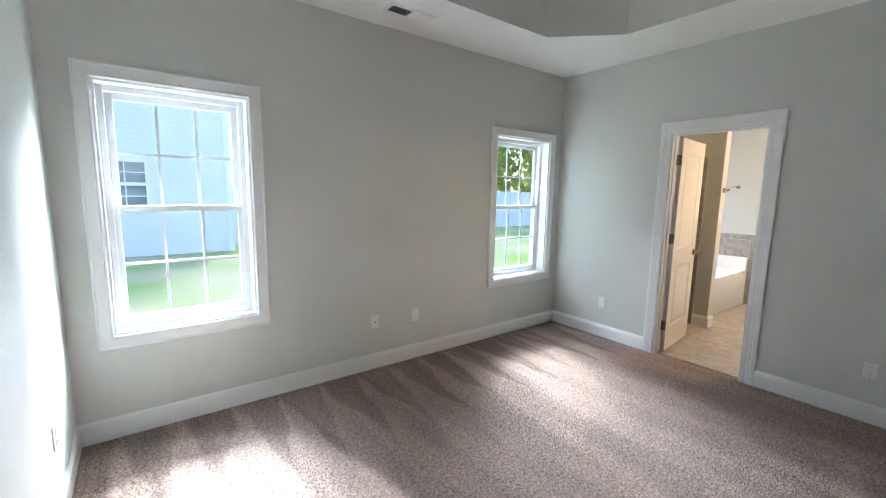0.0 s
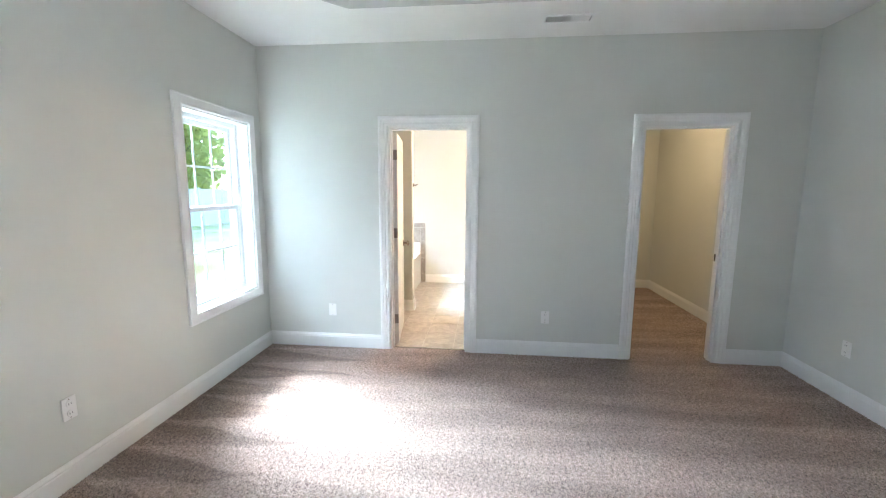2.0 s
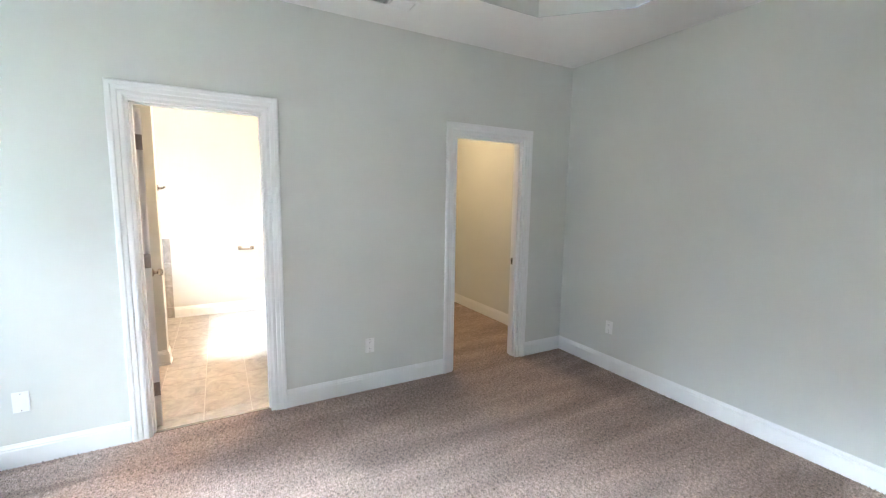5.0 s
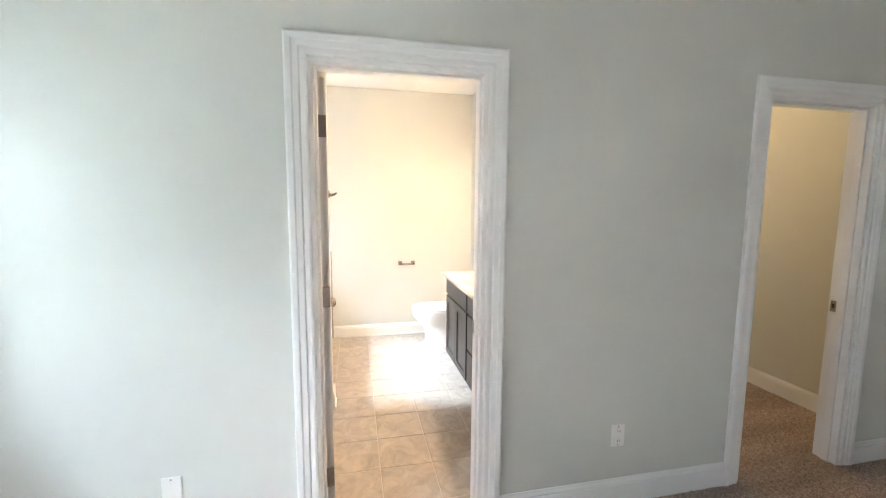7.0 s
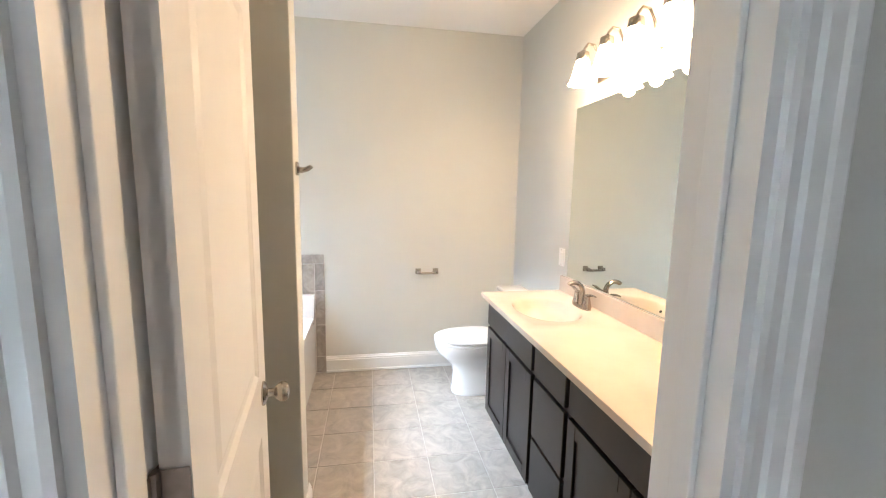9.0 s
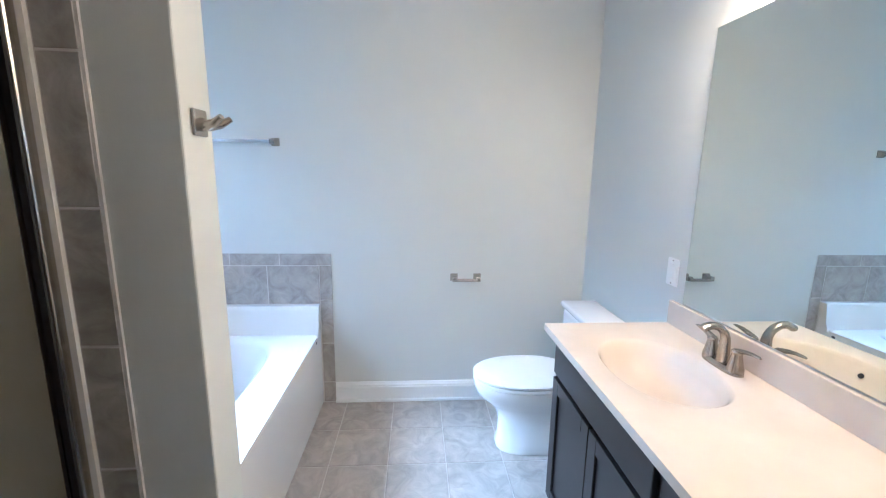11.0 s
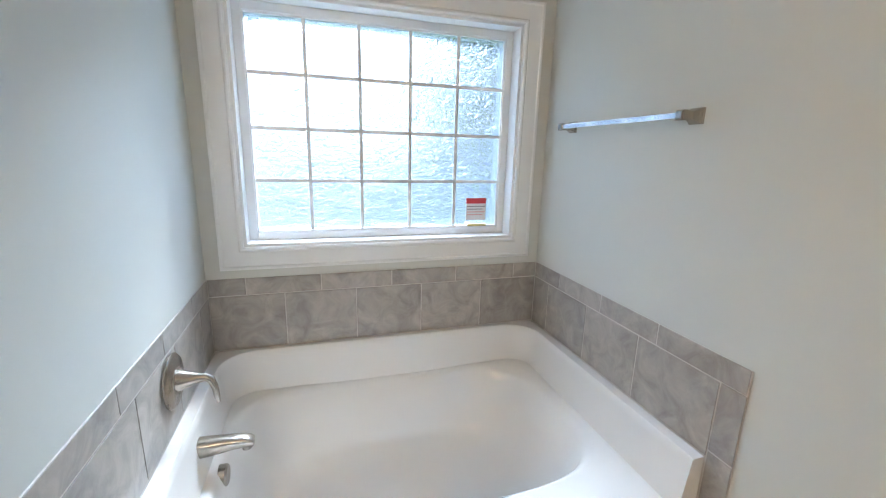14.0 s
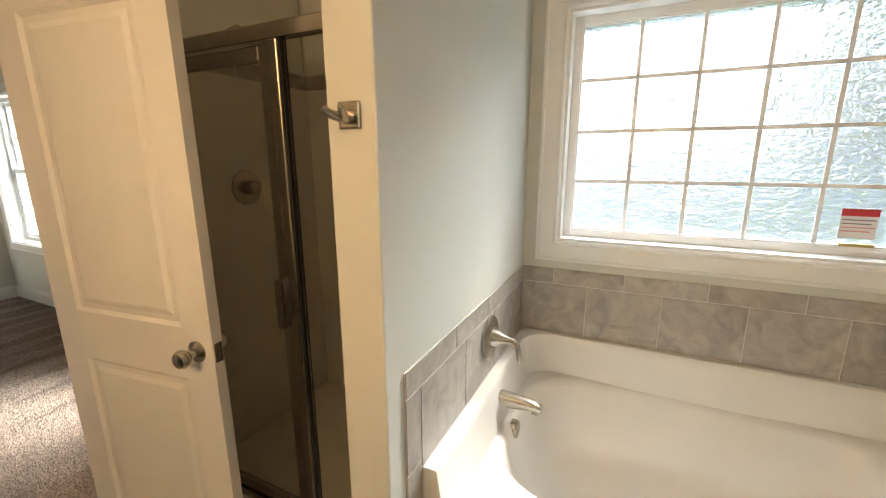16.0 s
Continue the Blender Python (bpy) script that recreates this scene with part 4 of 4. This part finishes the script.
dr = bmesh.new()
for a, c, d, e in ((4.145, 4.185, .16, 1.82), (4.795, 4.84, .16, 1.82), (4.185, 4.795, .16, .205), (4.185, 4.795, 1.775, 1.82)):
    box(dr, a, c, SY - .012, SY + .012, d, e, bevel=.003, segs=1)
drp = part("door_frame", dr, NICKEL, se_)
gp = part("door_glass", nbox(4.183, 4.797, SY - .003, SY + .003, .203, 1.777), SHGLASS, drp, "clear glass door pane")
gp.visible_shadow = False
part("handle", nbox(4.80, 4.825, SY - .04, SY - .012, .93, 1.10, bevel=.004), NICKEL, drp)
lb = part("label", nbox(4.36, 4.42, SY - .0045, SY - .0035, 1.60, 1.615), DARK, drp, "dark printed label band")
for k in range(5):
    part("label_bar", nbox(4.365, 4.41, SY - .0045, SY - .0035, 1.585 - k * .016, 1.589 - k * .016), PAPER, drp)
sv = thing("shower_valve", "round nickel shower valve on the stall wall", "faucet", (BX0 + .016, 2.72, 1.35))
b = bmesh.new()
lathe(b, [(.085, 0), (.083, .006), (.05, .010)], Matrix.Translation((BX0 + .016, 2.72, 1.352)) @ Matrix.Rotation(math.pi / 2, 4, 'Y'), 32)
part("escutcheon", b, NICKEL, sv, "", True)
b = bmesh.new()
lathe(b, [(.036, 0), (.034, .04), (.025, .05), (.0001, .052)], Matrix.Translation((BX0 + .025, 2.72, 1.352)) @ Matrix.Rotation(math.pi / 2, 4, 'Y'), 24)
part("knob", b, NICKEL, sv, "", True)
shd = thing("shower_fitting", "small nickel shower head on a bent arm", "shower head", (BX0, 2.72, 2.05))
part("arm", tube(bmesh.new(), [(BX0, 2.72, 2.06), (BX0 + .06, 2.72, 2.07), (BX0 + .11, 2.72, 2.05), (BX0 + .15, 2.72, 2.01)], .010), NICKEL, shd, "", True)
b = bmesh.new()
lathe(b, [(.014, .03), (.02, .015), (.036, -.02), (.038, -.03), (.034, -.034)], Matrix.Translation((BX0 + .155, 2.72, 2.0)) @ Matrix.Rotation(radians(35), 4, 'Y'), 24)
part("head", b, NICKEL, shd, "", True)

# ---------- outside ----------
GZ = -0.27
struct("ground", nbox(-300, 300, YN + WALLT, 400, GZ - .2, GZ), LAWN, "patchy lawn with bare straw-coloured spots", "ground")
struct("ground_south", nbox(-300, 300, -300, YN + WALLT, GZ - .3, GZ - .02), LAWN, "lawn round the house", "ground")
HY = 13.0
hs = thing("neighbour_house", "pale vinyl-sided house across the lawn", "house", (-3, HY + 3, GZ))
part("wall", nbox(-9, 2.2, HY + .03, HY + 8, GZ, 5.2), SIDING, hs)
lapm = None
for k in range(44):
    z = GZ + .05 + k * .12
    if lapm is None:
        b = bmesh.new()
        prism(b, [(0, 0), (.022, 0), (.006, .12), (0, .12)], (-9, HY + .03, 0), (2.1, HY + .03, 0), (0, -1, 0))
        lap = part("siding_board", b, SIDING, hs)
        lapm = lap.data
        lap.location.z = z
    else:
        o = new("siding_board", lapm)
        o.parent = hs
        o.matrix_parent_inverse = hs.matrix_basis.inverted()
        o.location.z = z
part("corner_board", nbox(2.08, 2.23, HY - .01, HY + .1, GZ, 5.2), FENCEM, hs)
b = bmesh.new()
prism(b, [(-8.5, 5.2), (.5, 5.2), (-4, 7.6)], (-9.4, HY, 0), (2.6, HY, 0), (0, -1, 0))
part("roof", b, ROOFM, hs)
hw = bmesh.new()
hx0, hx1, hz0, hz1 = -.95, .28, 1.0, 2.1
for a, c, d, e in ((hx0 - .09, hx0, hz0 - .09, hz1 + .09), (hx1, hx1 + .09, hz0 - .09, hz1 + .09), (hx0, hx1, hz0 - .09, hz0), (hx0, hx1, hz1, hz1 + .09), (hx0, hx1, 1.52, 1.60)):
    box(hw, a, c, HY - .05, HY + .03, d, e)
hwp = part("window_frame", hw, FENCEM, hs)
part("pane", nbox(hx0, hx1, HY - .01, HY + .02, hz0, hz1), DARKWIN, hwp)
for x in (-.54, -.13):
    part("muntin", nbox(x - .012, x + .012, HY - .02, HY - .01, hz0, hz1), FENCEM, hwp)
for z in (1.26, 1.85):
    part("muntin", nbox(hx0, hx1, HY - .02, HY - .01, z - .012, z + .012), FENCEM, hwp)

FY = 15.0
fe = thing("vinyl_fence", "white vinyl privacy fence behind the lawn", "fence", (14, FY, GZ))
bmesh_post = None
for k in range(16):
    x = 2.6 + k * 1.83
    p = part("post", nbox(x - .065, x + .065, FY - .065, FY + .065, GZ, 1.62, bevel=.01, segs=1), FENCEM, fe)
    part("board_panel", nbox(x + .065, x + 1.765, FY - .02, FY + .02, GZ + .05, 1.5), FENCEM, fe)
    part("rail", nbox(x + .065, x + 1.765, FY - .035, FY + .035, 1.47, 1.55, bevel=.006, segs=1), FENCEM, fe)


def tree(x, y, h, seed):
    rnd = random.Random(seed)
    t = thing("tree", "leafy green tree behind the fence", "tree", (x, y, GZ), group="trees behind the fence")
    pts = [(x, y, GZ), (x + .1, y, GZ + h * .25), (x - .1, y + .1, GZ + h * .5), (x, y, GZ + h * .8)]
    b = tube(bmesh.new(), pts, [.22, .17, .12, .04], 8)
    for k in range(6):
        a = rnd.uniform(0, 6.28)
        z = GZ + h * rnd.uniform(.25, .65)
        r = h * rnd.uniform(.18, .3)
        tube(b, [(x, y, z), (x + r * .5 * math.cos(a), y + r * .5 * math.sin(a), z + r * .4), (x + r * math.cos(a), y + r * math.sin(a), z + r * .7)], [.07, .05, .02], 6)
    part("trunk", b, BARK, t)
    vs, fs = [], []
    for k in range(2600):
        u, a = rnd.random(), rnd.uniform(0, 6.28)
        zz = rnd.uniform(.12, 1.0)
        rad = h * .36 * math.sin(math.pi * min(1, zz * .9 + .08)) ** .6 * (u ** .4) * (0.75 + .35 * math.sin(3 * a + seed) * math.sin(5 * zz + seed))
        c = Vector((x + rad * math.cos(a), y + rad * math.sin(a), GZ + h * (zz * .95 + .05)))
        s = rnd.uniform(.16, .34)
        n = Vector((rnd.gauss(0, 1), rnd.gauss(0, 1), rnd.gauss(0, 1))).normalized()
        e1 = n.orthogonal().normalized() * s
        e2 = n.cross(e1) * .6
        i = len(vs)
        vs += [c - e1, c + e2, c + e1, c - e2]
        fs.append((i, i + 1, i + 2, i + 3))
    me = bpy.data.meshes.new("crown")
    me.from_pydata(vs, [], fs)
    me.materials.append(LEAF)
    o = new("crown", me)
    o.parent = t
    o.matrix_parent_inverse = t.matrix_basis.inverted()


for k, (x, y, h) in enumerate(((14, 23, 10), (17, 20, 9), (21, 23, 11), (25, 21, 9), (30, 24, 10), (20, 29, 13))):
    tree(x, y, h, k + 3)

# ---------- tiles ----------


def tile_box(name, parent, x0, x1, y0, y1, z0, z1, material, cache={}):
    key = (round(x1 - x0, 4), round(y1 - y0, 4), round(z1 - z0, 4), material.name)
    if key not in cache:
        b = nbox(-key[0] / 2, key[0] / 2, -key[1] / 2, key[1] / 2, -key[2] / 2, key[2] / 2, bevel=.0015, segs=1)
        me = bpy.data.meshes.new(name)
        b.to_mesh(me)
        b.free()
        me.materials.append(material)
        cache[key] = me
    o = new(name, cache[key])
    o.parent = parent
    o.matrix_parent_inverse = parent.matrix_basis.inverted()
    o.location = ((x0 + x1) / 2, (y0 + y1) / 2, (z0 + z1) / 2)
    return o


G = .0045
tsur = thing("tub_tile_surround", "grey stone-look tile border round the tub", "tiles", (6.145, 2.7, 0), kind="structure")
part("grout_bed", nbox(WX1, BX1, BY1 - .004, BY1, .60, .983), GROUT, tsur)
part("grout_bed", nbox(BX1 - .004, BX1, 2.068, BY1 - .004, 0, .983), GROUT, tsur)
part("grout_bed", nbox(WX1, WX1 + .004, 2.068, BY1 - .004, 0, .983), GROUT, tsur)
ZR = (.668, .912, .985)
xs = [WX1 + .004, 5.686, 5.992, 6.298, 6.604, BX1 - .004]
for a, c in zip(xs, xs[1:]):
    tile_box("tile", tsur, a + G / 2, c - G / 2, BY1 - .0066, BY1 - .004, ZR[0], ZR[1] - G, TILE)
xs = [WX1 + .004, 5.534, 5.84, 6.156, 6.47, 6.78, BX1 - .004]
for a, c in zip(xs, xs[1:]):
    tile_box("trim_tile", tsur, a + G / 2, c - G / 2, BY1 - .0066, BY1 - .004, ZR[1], ZR[2], TILE)
for fx0, fx1 in ((WX1 + .004, WX1 + .0066), (BX1 - .0066, BX1 - .004)):
    ys = [2.144, 2.457, 2.754, 3.055, BY1 - .010]
    for a, c in zip(ys, ys[1:]):
        tile_box("tile", tsur, fx0, fx1, a + G / 2, c - G / 2, ZR[0], ZR[1] - G, TILE)
    ys = [2.068, 2.379, 2.672, 2.969, BY1 - .010]
    for a, c in zip(ys, ys[1:]):
        tile_box("trim_tile", tsur, fx0, fx1, a + G / 2, c - G / 2, ZR[1], ZR[2], TILE)
    zs = [0, .138, .405, .69, ZR[1]]
    for a, c in zip(zs, zs[1:]):
        tile_box("trim_tile", tsur, fx0, fx1, 2.068, 2.142, a + G / 2, c - G / 2, TILE)
stt = thing("shower_tile_border", "grey stone-look tile border round the shower stall", "tiles", (4.65, 2.7, 0), kind="structure")
for gx0, gx1 in ((WX0 - .0065, WX0), (BX0, BX0 + .0065)):
    part("grout_bed", nbox(gx0, gx1, 2.151, 2.2365, 0, 1.945), GROUT, stt)
    part("grout_bed", nbox(gx0, gx1, 2.2365, BY1, 1.861, 1.945), GROUT, stt)
for fx0, fx1 in ((WX0 - .008, WX0 - .0005), (BX0 + .0005, BX0 + .008)):
    for k in range(7):
        z0, z1 = .0 + k * .285 - .02, .285 * (k + 1) - .02
        tile_box("trim_tile", stt, fx0, fx1, 2.157, 2.233, max(0, z0) + G / 2, min(1.94, z1) - G / 2, TILE)
    for k in range(4):
        tile_box("trim_tile", stt, fx0, fx1, 2.237 + k * .247, 2.237 + (k + 1) * .247 - G, 1.864, 1.94, TILE)
for k in range(4):
    tile_box("trim_tile", stt, BX0 + .01 + k * .291, BX0 + .01 + (k + 1) * .291 - G, BY1 - .009, BY1 - .001, 1.864, 1.94, TILE)
T = .302
x = 6.905
while x > XE + .06:
    xa = max(x - T, XE + .061)
    y = 2.296
    while y > .48:
        ya = max(y - T, .478)
        tile_box("floor_tile", bath_floor, xa + G / 2, x - G / 2, ya + G / 2, y - G / 2, -.006, -.003, FTILE)
        y -= T
    x -= T
